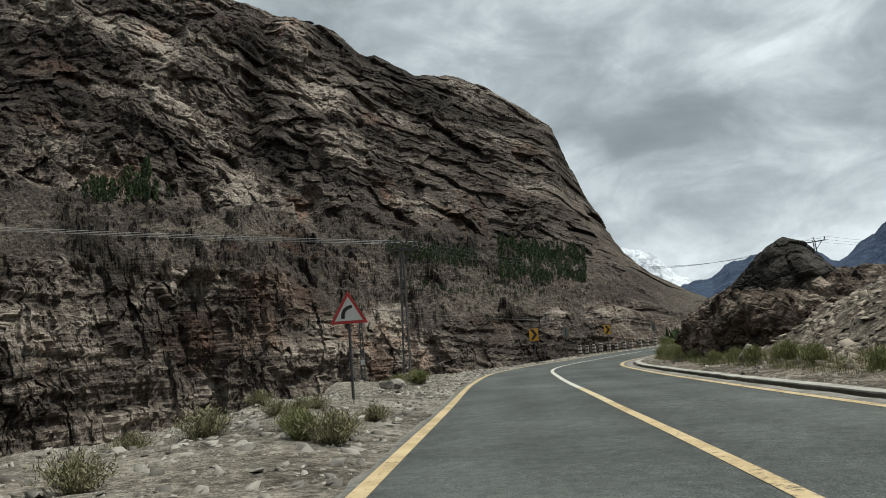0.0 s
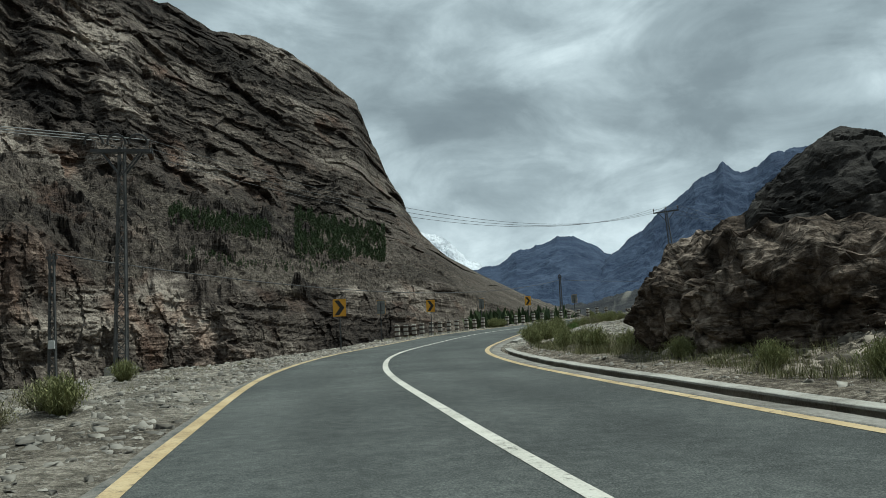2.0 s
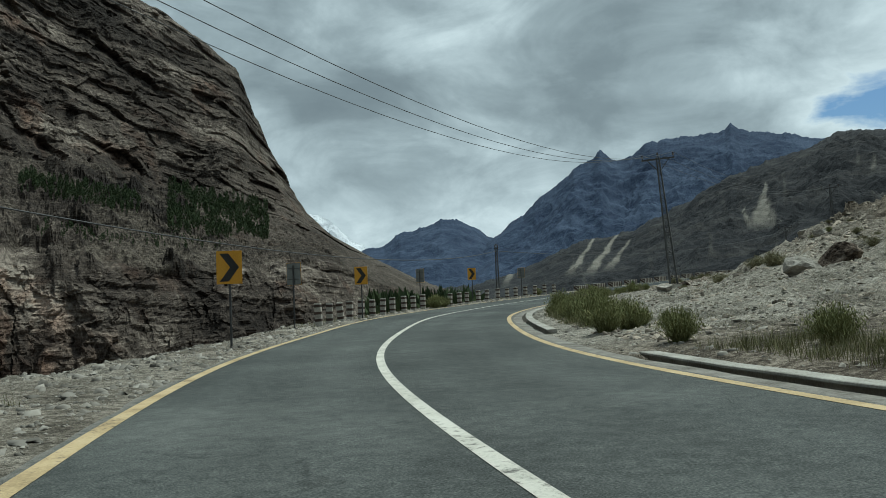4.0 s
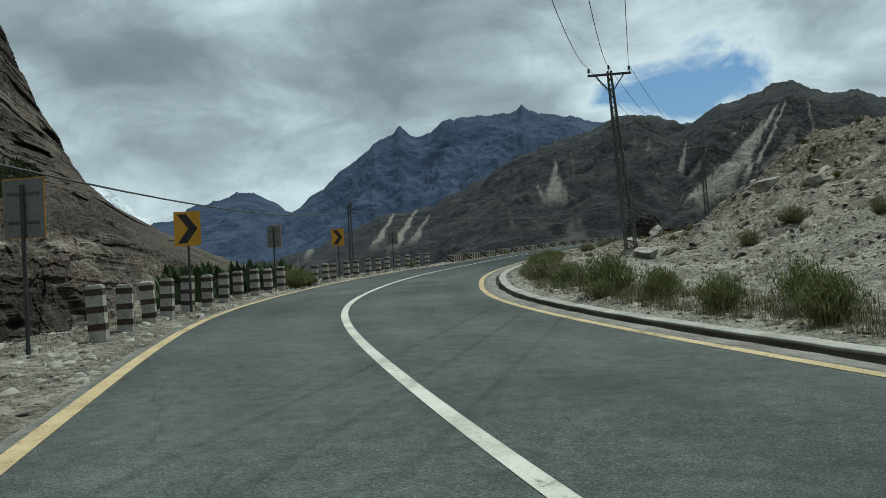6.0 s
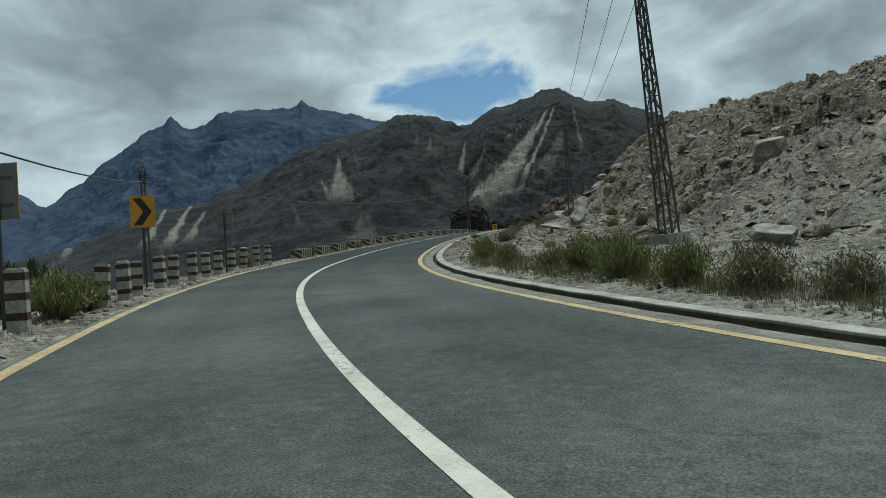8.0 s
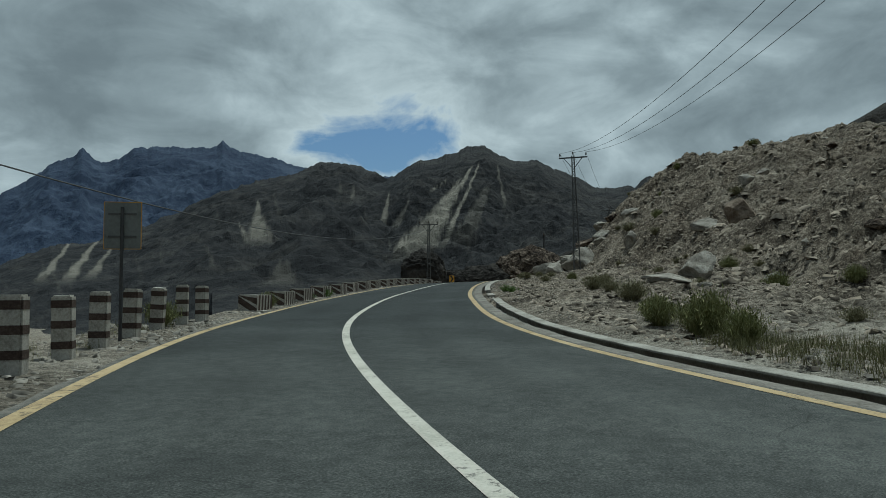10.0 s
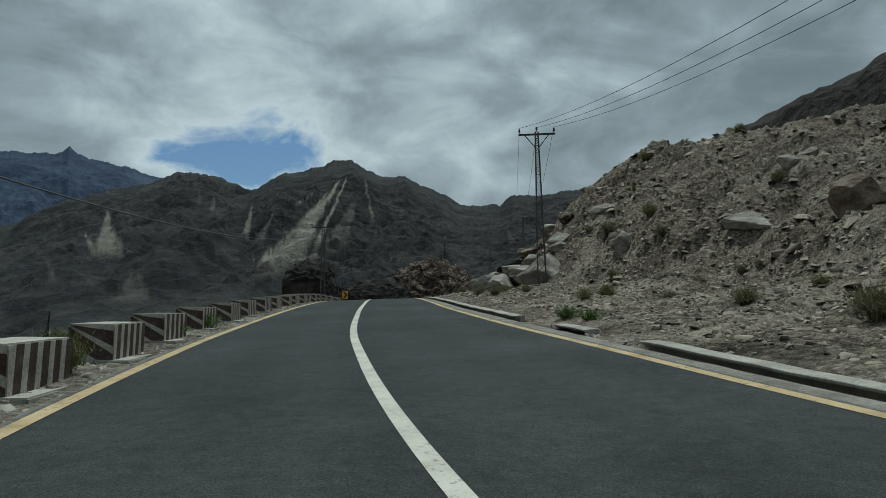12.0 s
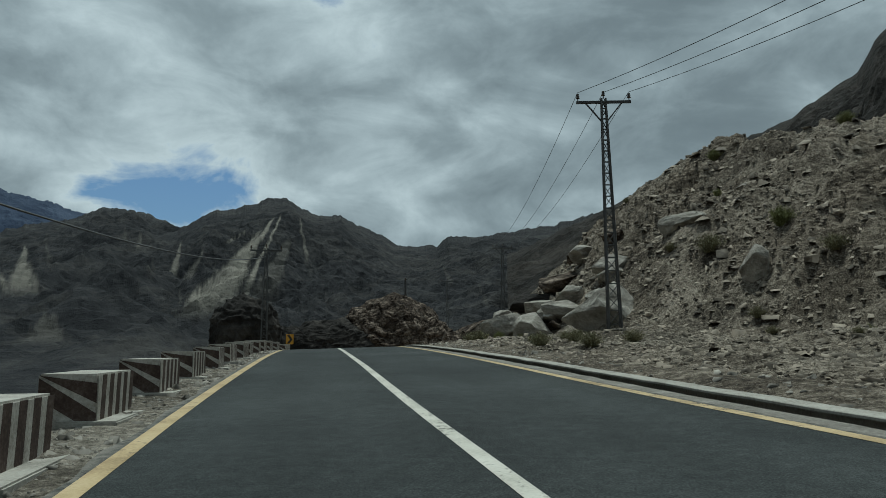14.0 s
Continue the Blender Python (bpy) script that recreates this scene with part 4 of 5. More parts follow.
def box(bm, x0, y0, z0, x1, y1, z1, bevel=0.0):
    r = bmesh.ops.create_cube(bm, size=1.0, matrix=Matrix.LocRotScale(((x0 + x1) / 2, (y0 + y1) / 2, (z0 + z1) / 2), None, (x1 - x0, y1 - y0, z1 - z0)))
    if bevel:
        es = list({e for v in r["verts"] for e in v.link_edges})
        bmesh.ops.bevel(bm, geom=es, offset=bevel, segments=2, affect="EDGES")


def beam(bm, a, b, w, h=None):
    """A square bar from a to b."""
    a, b = Vector(a), Vector(b)
    m = Matrix.Translation((a + b) / 2) @ (b - a).to_track_quat("Z", "X").to_matrix().to_4x4() @ Matrix.Diagonal((w, h or w, (b - a).length, 1))
    bmesh.ops.create_cube(bm, size=1.0, matrix=m)


def rod(bm, a, b, r0, r1=None, n=8):
    a, b = Vector(a), Vector(b)
    m = Matrix.Translation((a + b) / 2) @ (b - a).to_track_quat("Z", "X").to_matrix().to_4x4()
    bmesh.ops.create_cone(bm, cap_ends=True, segments=n, radius1=r0, radius2=r0 if r1 is None else r1, depth=(b - a).length, matrix=m)


def tube_mesh(name, pts, r, mat, n=5):
    """A thin tube along a list of points."""
    pts = [Vector(p) for p in pts]
    verts, faces = [], []
    for i, p in enumerate(pts):
        d = (pts[min(i + 1, len(pts) - 1)] - pts[max(i - 1, 0)]).normalized()
        u = d.cross(Vector((0, 0, 1)))
        u = u.normalized() if u.length > 1e-3 else Vector((1, 0, 0))
        v = d.cross(u)
        verts += [p + r * (math.cos(2 * math.pi * k / n) * u + math.sin(2 * math.pi * k / n) * v) for k in range(n)]
    for i in range(len(pts) - 1):
        for k in range(n):
            faces.append((i * n + k, i * n + (k + 1) % n, (i + 1) * n + (k + 1) % n, (i + 1) * n + k))
    me = bpy.data.meshes.new(name)
    me.from_pydata(verts, [], faces)
    me.materials.append(mat)
    return me


def polygon(bm, pts, depth, y=0.0):
    """An upright flat plate: outline in x and z, front at y, thickness behind."""
    front = [bm.verts.new((x, y, z)) for x, z in pts]
    back = [bm.verts.new((x, y + depth, z)) for x, z in pts]
    bm.faces.new(front)
    bm.faces.new(back[::-1])
    n = len(pts)
    for i in range(n):
        bm.faces.new((front[i], back[i], back[(i + 1) % n], front[(i + 1) % n]))
    bmesh.ops.recalc_face_normals(bm, faces=bm.faces)


# Signs. Their fronts face -y before they are turned.
def sign_post(root, height, bottom=-0.4):
    bm = bmesh.new()
    rod(bm, (0, 0.06, bottom), (0, 0.06, height), 0.038, n=10)
    part("post", bm, DARKSTEEL, root)


def chevron_sign():
    root = new("chevron_sign")
    sign_post(root, 2.95)
    bm = bmesh.new()
    box(bm, -0.40, 0.0, 2.02, 0.40, 0.02, 3.07, 0.006)
    plate = part("sign_plate", bm, SIGN_YELLOW, root)
    bm = bmesh.new()
    polygon(bm, [(-0.30, 2.10), (-0.02, 2.10), (0.31, 2.545), (-0.02, 2.99), (-0.30, 2.99), (0.03, 2.545)], 0.004, -0.005)
    part("arrow", bm, SIGN_BLACK, plate, "black chevron arrow")
    bm = bmesh.new()
    box(bm, -0.385, 0.022, 2.035, 0.385, 0.026, 3.055)
    part("back_sheet", bm, SIGN_BACK, plate, "grey sheet back")
    for z in (2.3, 2.8):
        bm = bmesh.new()
        box(bm, -0.30, 0.027, z - 0.02, 0.30, 0.045, z + 0.02)
        part("bracket", bm, GALV, root)
    return root


def warning_sign(side=0.98, low=1.95):
    root = new("warning_sign")
    sign_post(root, low + 0.5)
    h = side * 0.866

    def tri(inset):
        k = inset * 1.732
        return [(-side / 2 + k, low + inset), (side / 2 - k, low + inset), (0, low + h - 2 * inset)]

    bm = bmesh.new()
    polygon(bm, tri(0.0), 0.02, 0.0)
    plate = part("sign_plate", bm, SIGN_RED, root, "red-bordered triangular plate")
    bm = bmesh.new()
    polygon(bm, tri(0.075), 0.004, -0.005)
    part("white_field", bm, SIGN_WHITE, plate)
    bm = bmesh.new()
    z = low + 0.13
    left, right = [], []
    for k, a in enumerate(np.radians(np.linspace(185, 88, 12))):
        w = 0.046 if k < 9 else 0.040
        left.append((0.09 + (0.235 + w) * math.cos(a), z + 0.075 + (0.225 + w) * math.sin(a)))
        right.append((0.09 + (0.235 - w) * math.cos(a), z + 0.075 + (0.225 - w) * math.sin(a)))
    polygon(bm, [(-0.195, z)] + left + right[::-1] + [(-0.10, z)], 0.004, -0.0095)
    part("arrow", bm, SIGN_BLACK, plate, "black curved arrow")
    return root


def put_sign(root, s, off, turn, label, up=0.0, cat="road sign"):
    p = along(s, off)
    root.matrix_world = pose(p.x, p.y, ground_at(p.x, p.y) + up, 0, 0, turn)
    return tagged(root, label, cat)


tri = put_sign(warning_sign(), 19.8, -6.0, 3, "red-bordered triangular warning sign with a curved black arrow")
chev = put_sign(chevron_sign(), 68.2, -5.0, -20, "yellow chevron road sign with a black arrow", 0.0)
chev["group"] = "chevron signs along the bend"
for s, off, turn, name in ((89.3, -4.85, -36, "front"), (113.1, -5.2, -50, "front"), (79.8, -5.6, 133, "back"), (102.1, -5.4, 118, "back"), (124.4, -4.9, 128, "back")):
    p = along(s, off)
    c = copy_thing(chev, pose(p.x, p.y, ground_at(p.x, p.y), 0, 0, turn))
    if name == "back":
        tagged(c, "chevron road sign seen from its grey back")
far_chev = copy_thing(chev, pose(143, 160.5, 0.2, 0, 0, -62))
far_tri = warning_sign(0.85, 2.5)
far_tri.matrix_world = pose(142.2, 162.4, 0.2, 0, 0, -62)
tagged(far_tri, "small triangular warning sign beside dark boulders", "road sign")
far_chev["label"] = "yellow chevron road sign beside dark boulders"


# Striped guide posts
def guide_post():
    root = new("guide_post")
    bm = bmesh.new()
    box(bm, -0.165, -0.165, -0.4, 0.165, 0.165, 1.10, 0.03)
    part("post", bm, POST_WHITE, root)
    for z in (0.16, 0.51, 0.86):
        bm = bmesh.new()
        box(bm, -0.169, -0.169, z, 0.169, 0.169, z + 0.19, 0.03)
        part("band", bm, POST_DARK, root, "dark painted band")
    return tagged(root, "square concrete guide post with dark and white bands", "bollard", "guide posts along the bend")


post = guide_post()
spots = list(np.arange(81.8, 102, 1.93)) + list(np.arange(107.1, 133, 2.26))
rng = np.random.default_rng(4)
for i, s in enumerate(spots):
    p = along(s + rng.normal(0, 0.12), -4.95 + rng.normal(0, 0.06))
    m = pose(p.x, p.y, ground_at(p.x, p.y) + rng.normal(0, 0.03), rng.normal(0, 1.6), rng.normal(0, 1.6), heading(s) + rng.normal(0, 5))
    if i == 0:
        post.matrix_world = m
    else:
        copy_thing(post, m)


# Striped barrier blocks
def barrier_block(w=0.75, l=2.2, h=0.82):
    root = new("barrier_block")
    bm = bmesh.new()
    box(bm, -w / 2, -l / 2, -0.25, w / 2, l / 2, h, 0.025)
    part("block", bm, POST_WHITE, root)
    e = 0.004
    # slanted stripes on the end that faces traffic
    for k in (-0.62, 0.02):
        bm = bmesh.new()
        pts = [(-w / 2 + 0.01, h * 0.62 - k * 0.62), (-w / 2 + 0.01, h * 0.95 - k * 0.62), (w / 2 - 0.01, h * 0.38 - k * 0.62), (w / 2 - 0.01, h * 0.06 - k * 0.62)]
        pts = [(x, min(max(z, 0.0), h - 0.02)) for x, z in pts]
        polygon(bm, pts, 0.006, -l / 2 - e)
        part("stripe", bm, POST_DARK, root, "dark slanted stripe")
    # leaning stripes on the side along the road
    n = 5
    for k in range(n):
        bm = bmesh.new()
        y0 = -l / 2 + (k + 0.35) * l / n
        for x in (w / 2 - 0.002,):
            vs = [bm.verts.new(v) for v in ((x + e, y0, 0.0), (x + e, y0 + 0.24, 0.0), (x + e, y0 + 0.33, h - 0.02), (x + e, y0 + 0.09, h - 0.02), (x, y0, 0.0), (x, y0 + 0.24, 0.0), (x, y0 + 0.33, h - 0.02), (x, y0 + 0.09, h - 0.02))]
            for f in ((0, 1, 2, 3), (0, 4, 5, 1), (1, 5, 6, 2), (2, 6, 7, 3), (3, 7, 4, 0)):
                bm.faces.new([vs[i] for i in f])
        bmesh.ops.recalc_face_normals(bm, faces=bm.faces)
        part("stripe", bm, POST_DARK, root, "dark leaning stripe")
    bm = bmesh.new()
    box(bm, -w / 2 - 0.08, -l / 2 - 0.1, -0.3, w / 2 + 0.28, l / 2 + 0.1, 0.20, 0.02)
    part("footing", bm, CONCRETE, root, "pale concrete footing")
    return tagged(root, "concrete barrier block painted with dark and white stripes", "barrier", "barrier blocks along the road edge")


block = barrier_block()
for i, s in enumerate(np.arange(137.9, 208, 4.27)):
    p = along(s, -4.62 + rng.normal(0, 0.05))
    m = pose(p.x, p.y, p.z - 0.22, 0, rng.normal(0, 0.6), heading(s) + rng.normal(0, 1.2))
    if i == 0:
        block.matrix_world = m
    else:
        copy_thing(block, m)


# Kerb along the right side
def kerb_run(s0, s1):
    k = np.where((RS >= s0) & (RS <= s1))[0]
    w = 0.012 * fbm(RS[k] * 0.8, 0, 0, 3, 2) + 0.008 * fbm(RS[k] * 0.21, 0, 0, 2, 12)
    prof = [(0.98, -0.5), (0.98, 0.028), (0.80, 0.028), (0.80, 0.058), (0.812, 0.068), (1.11, 0.075), (1.125, 0.06), (1.125, -0.5)]
    rows = []
    for o, up in prof:
        off = RIGHT_W[k] + o + w
        rows.append(np.c_[RC[k, :2] + off[:, None] * RN[k], RC[k, 2] + off * BANK[k] + up + w])
    pts = np.stack(rows, 1)
    pts = np.concatenate([np.repeat(pts[:1].mean(1, keepdims=True), len(prof), 1), pts, np.repeat(pts[-1:].mean(1, keepdims=True), len(prof), 1)])
    return tagged(new("kerb", grid_mesh("kerb", pts, CONCRETE)), "pale concrete kerb with a drain in front of it", "kerb", kind="structure")


def apron_mesh():
    k = np.where((RS >= -60) & (RS <= 215))[0]
    w = 0.07 * fbm(RS[k] * 0.7, 1.5, 0, 4, 7)
    rows = []
    for o, up, ragged in ((0.235, -0.012, 0), (0.44, -0.008, 0), (0.62, -0.02, 1), (0.63, -0.5, 1)):
        off = RIGHT_W[k] + o + ragged * w
        rows.append(np.c_[RC[k, :2] + off[:, None] * RN[k], RC[k, 2] + off * BANK[k] + up + 0.01 * fbm(RS[k] * 1.7, o * 9, 0, 3, 5)])
    return grid_mesh("gutter_apron", np.stack(rows, 1), APRON)


apron = tagged(new("gutter_apron", apron_mesh()), "dusty concrete strip along the road edge", "gutter", kind="structure")
for a, b in ((-60, 58.5), (69.3, 140.5), (143.0, 145.8), (149.0, 215)):
    kerb_run(a, b)


# Lattice steel power poles
def lattice_pole(height=10.5, base=0.62, top=0.20, arms=1, footing=True, arm_len=2.6):
    root = new("power_pole")
    w = lambda z: base + (top - base) * max(0.0, z) / height
    corners = [(-1, -1), (1, -1), (1, 1), (-1, 1)]
    for cx, cy in corners:
        bm = bmesh.new()
        beam(bm, (cx * w(0) / 2, cy * w(0) / 2 * 0.6, -0.5), (cx * top / 2, cy * top / 2 * 0.6, height), 0.07)
        part("leg", bm, GALV, root)
    bm = bmesh.new()
    z, side = 0.35, 0
    while z < height - 0.4:
        dz = 0.42 + 0.35 * w(z)
        for i in range(4):
            (ax, ay), (bx, by) = corners[i], corners[(i + 1) % 4]
            if (i + side) % 2:
                ax, ay, bx, by = bx, by, ax, ay
            beam(bm, (ax * w(z) / 2, ay * w(z) * 0.3, z), (bx * w(z + dz) / 2, by * w(z + dz) * 0.3, z + dz), 0.032)
            if i % 2 == 0:
                beam(bm, (ax * w(z) / 2, ay * w(z) * 0.3, z), (-ax * w(z) / 2, ay * w(z) * 0.3, z), 0.032)
        z += dz
        side += 1
    part("lattice", bm, GALV, root, "zigzag steel bracing")
    for k in range(arms):
        z = height - 0.18 - 0.0 * k
        y = 0.0 if arms == 1 else (-0.16 if k == 0 else 0.16)
        bm = bmesh.new()
        box(bm, -arm_len / 2, y - 0.06, z - 0.06, arm_len / 2, y + 0.06, z + 0.06)
        part("crossarm", bm, DARKSTEEL, root)
        for sx in (-1, 1):
            bm = bmesh.new()
            beam(bm, (sx * 0.08, y, z - 1.0), (sx * arm_len * 0.33, y, z - 0.04), 0.06)
            part("arm_brace", bm, DARKSTEEL, root)
    for x in (-arm_len / 2 + 0.08, 0.0, arm_len / 2 - 0.08):
        bm = bmesh.new()
        zz = height - 0.12 + (0.12 if x == 0 else 0)
        rod(bm, (x, 0, zz), (x, 0, zz + 0.14), 0.025, n=6)
        for j in range(3):
            rod(bm, (x, 0, zz + 0.14 + 0.075 * j), (x, 0, zz + 0.20 + 0.075 * j), 0.10 - 0.015 * j, 0.06, n=10)
        part("insulator", bm, GLASSY, root)
    if footing:
        bm = bmesh.new()
        box(bm, -0.55, -0.45, -0.6, 0.55, 0.45, 0.42, 0.03)
        part("footing", bm, CONCRETE, root, "concrete footing block")
    return tagged(root, "grey lattice steel power pole with a crossarm", "power pole", "power poles of one line")


POLES = {}


def stand(ob, key, x, y, z, turn, lean=(0, 0), height=10.5, arm=2.6):
    m = pose(x, y, z, lean[0], lean[1], 0) @ pose(0, 0, 0, 0, 0, turn)
    ob.matrix_world = m
    POLES[key] = [m @ Vector((u, 0, height + 0.30)) for u in (-arm / 2 + 0.08, 0, arm / 2 - 0.08)]
    return ob


pole0 = stand(lattice_pole(9.5, 0.50, 0.22, 2, True, 2.4), "p0", -2.6, 56.3, -1.0, -8, (0, 0.8), 9.5, 2.4)
pole0["label"] = "lattice steel power pole with a double crossarm and cable loops"
for u in (-1.0, -0.1, 0.75):
    pts = [(u + 0.36 * math.cos(a), -0.42 - 0.1 * math.sin(a), 9.62 + 0.30 * math.sin(a)) for a in np.linspace(-0.3, 3.4, 12)]
    part("cable_loop", tube_mesh("cable_loop", pts, 0.05, DARKSTEEL), DARKSTEEL, pole0, "thick black cable loop")
for u in (-0.75, 0.2, 1.05):
    bm = bmesh.new()
    for j in range(4):
        rod(bm, (u, 0.3 + 0.12 * j, 9.25 - 0.03 * j), (u, 0.38 + 0.12 * j, 9.23 - 0.03 * j), 0.10, 0.07, 10)
    part("insulator", bm, GLASSY, pole0, "string of brown insulator discs")
pole1 = stand(lattice_pole(10.8), "p1", 46.2, 93.3, ground_at(46.2, 93.3) + 0.2, -30, (-3.4, -2.4), 10.8)
P2_FOOT = ground_at(102.7, 124.85)
P2_HIGH = 13.4 - P2_FOOT
pole2 = stand(lattice_pole(P2_HIGH, footing=False), "p2", 102.7, 124.85, P2_FOOT, -74, (-1.2, -1.0), P2_HIGH)
stand(copy_thing(pole1, Matrix()), "p3", 165.9, 141.6, 4.2, -74, (0, 0), 10.6)
stand(copy_thing(pole1, Matrix()), "p4", 232.0, 166.0, 6.0, -74, (0, 0), 10.6)
CLIFF_FLAT = CLIFF_GRID.reshape(-1, 3)
perch = CLIFF_FLAT[np.argmin(np.abs(np.degrees(np.arctan2(CLIFF_FLAT[:, 0], CLIFF_FLAT[:, 1])) + 69) * 10 + np.abs(CLIFF_FLAT[:, 2] - 52))]
stand(copy_thing(pole1, Matrix()), "p_left", *perch, 75, (0, 0), 10.6)
valley_pole = stand(lattice_pole(10.4, 0.5, 0.2, 1, False, 0.5), "v0", 47.0, 125.0, -5.0, -40, (0, 0), 10.4, 0.5)
valley_pole["label"] = "slender lattice steel pole carrying one cable"
stand(copy_thing(pole1, Matrix()), "v1", 124.7, 154.0, -0.8, -65, (0, 0), 10.6)
stay = lattice_pole(6.2, 0.34, 0.16, 1, False, 0.5)
stand(stay, "s0", -6.3, 62.0, -1.6, 0, (0, 0), 6.2, 0.5)
stay["label"] = "short slender lattice pole with a small white box"
bm = bmesh.new()
box(bm, -0.14, -0.28, 1.75, 0.14, -0.12, 2.15, 0.02)
part("meter_box", bm, SIGN_WHITE, stay, "small white box")
far_pole = copy_thing(stay, pose(176, 158, 3.0, 0, 0, 10) @ Matrix.Scale(1.4, 4))


ALU = speckled("weathered_aluminium", (0.24, 0.24, 0.235), (0.36, 0.36, 0.355), (0.45, 0.45, 0.44), 3.0, 0.5, 0.1, 0.002, 20)


def wire(a, b, sag, r=0.013, mat=DARKSTEEL):
    pts = [a.lerp(b, t) - Vector((0, 0, 4 * sag * t * (1 - t))) for t in np.linspace(0, 1, 26)]
    return tagged(new("power_line", tube_mesh("power_line", pts, r, mat)), "thin dark power line hung between poles", "wire", "wires of the power line")


for k in range(3):
    wire(POLES["p_left"][k], POLES["p0"][2 - k], 5.0, 0.02, ALU)
    wire(POLES["p0"][k], POLES["p1"][k], 2.7)
    wire(POLES["p1"][k], POLES["p2"][k], 2.0)
    wire(POLES["p2"][k], POLES["p3"][k], 1.4)
    wire(POLES["p3"][k], POLES["p4"][k], 1.4)
wire(POLES["s0"][1] - Vector((0, 0, 0.3)), POLES["v0"][1] - Vector((0, 0, 0.8)), 1.85, 0.03)
wire(POLES["v0"][1] - Vector((0, 0, 0.8)), POLES["v1"][1] - Vector((0, 0, 0.8)), 2.0, 0.03)


# Rocks
def rock_mesh(name, seed, sub, mat, sharp=0.35, cuts=15):
    """A unit rock: a ball cut by random planes and roughened."""
    bm = bmesh.new()
    bmesh.ops.create_icosphere(bm, subdivisions=sub, radius=1.0)
    co = np.array([v.co[:] for v in bm.verts])
    r = np.random.default_rng(seed)
    for _ in range(cuts):
        n = r.normal(size=3)
        n /= np.linalg.norm(n)
        d = co @ n
        cut = r.uniform(0.42, 0.8)
        co -= np.maximum(d - cut, 0)[:, None] * n * 0.98
    k = fbm(co[:, 0] * 1.6 + seed, co[:, 1] * 1.6, co[:, 2] * 1.6, 4, seed, 0.55, True)
    k2 = fbm(co[:, 0] * 4.5, co[:, 1] * 4.5 + seed, co[:, 2] * 7.0, 4, seed + 2, 0.55)
    co *= (1.25 + sharp * 0.14 * (k - k.mean()) + sharp * 0.10 * k2)[:, None]
    for v, c in zip(bm.verts, co):
        v.co = c
    me = bpy.data.meshes.new(name)
    bm.to_mesh(me)
    bm.free()
    me.materials.append(mat)
    return me


def put_rock(name, label, mesh, x, y, size, turn=0.0, sink=0.35, z=None, tilt=0.0, group=""):
    ob = new(name, mesh)
    sz = Vector(size)
    zz = ground_at(x, y) if z is None else z
    ob.matrix_world = pose(x, y, zz + sz.z * (1 - 2 * sink), tilt, 0, turn) @ Matrix.Diagonal((*sz, 1))
    return tagged(ob, label, "rock", group)


PALE = [rock_mesh("boulder", 10 + i, 4, BOULDER) for i in range(5)]
BROWN = [rock_mesh("boulder", 30 + i, 4, BROWNROCK, 0.6) for i in range(4)]
RED = rock_mesh("boulder", 43, 4, REDROCK, 0.4)
BLACK = [rock_mesh("boulder", 50 + i, 4, BLACKROCK, 0.5) for i in range(4)]
put_rock("boulder", "large pale boulder half buried in the hillside", PALE[0], 62.1, 93.4, (1.8, 1.1, 0.8), 20, 0.42)
put_rock("boulder", "flat pale grey boulder on the stony hillside", PALE[1], 94.8, 111.5, (1.6, 1.1, 0.8), 60, 0.46)
put_rock("boulder", "small cream boulder on the stony hillside", PALE[2], 100.3, 119.1, (0.75, 0.7, 0.8), 10, 0.3)
put_rock("boulder", "cream boulder lying near the road", PALE[3], 66.6, 106.6, (1.15, 0.75, 0.75), 40, 0.3)
put_rock("boulder", "reddish leaning boulder on the hillside", RED, 84.6, 107.3, (1.5, 1.1, 1.0), 15, 0.25, None, 14)
put_rock("boulder", "long pale rock slab in the hillside", PALE[4], 109.0, 121.6, (1.9, 0.8, 0.6), 35, 0.42, None, 25)
put_rock("boulder", "pale boulder at the foot of the outcrop", PALE[2], 11.6, 30.2, (0.4, 0.4, 0.4), 80, 0.3)
put_rock("boulder", "pale cracked rock on the gravel shoulder", PALE[0], -2.4, 35.6, (0.55, 0.4, 0.3), 20, 0.3)
put_rock("boulder", "pale rounded rock beside the shoulder", PALE[2], -1.9, 33.9, (0.4, 0.3, 0.28), 70, 0.3)
put_rock("boulder", "large brown slab leaning on the slope", PALE[4], 34.5, 70.6, (1.5, 0.9, 0.6), 50, 0.35, None, 18)
put_rock("boulder", "brown flat-topped boulder on the slope", BROWN[1], 35.6, 69.4, (1.0, 0.9, 0.8), 10, 0.3)
put_rock("boulder", "flat weathered slab below a pale boulder", PALE[1], 64.2, 107.3, (1.3, 0.8, 0.35), 60, 0.3, None, 12)
rr = np.random.default_rng(8)
for i in range(26):
    s, d = rr.uniform(186, 207), rr.uniform(8.5, 17)
    p = along(s, d)
    k = rr.uniform(0.35, 1.3)
    put_rock("boulder", "angular boulder of a rock pile", (PALE[i % 5] if i % 3 else BROWN[i % 4]), p.x, p.y, (k * rr.uniform(0.8, 1.4), k, k * rr.uniform(0.5, 0.9)), rr.uniform(0, 360), 0.25, None, rr.uniform(-15, 15), "rock pile by the bend")
put_rock("boulder", "white broken boulder at the foot of the power pole", PALE[3], 105.2, 125.6, (1.7, 1.3, 1.5), 70, 0.3)
put_rock("boulder", "dark flat rock slab over pale stones", BLACK[1], 117.5, 130.5, (2.2, 1.2, 0.7), 70, 0.25)
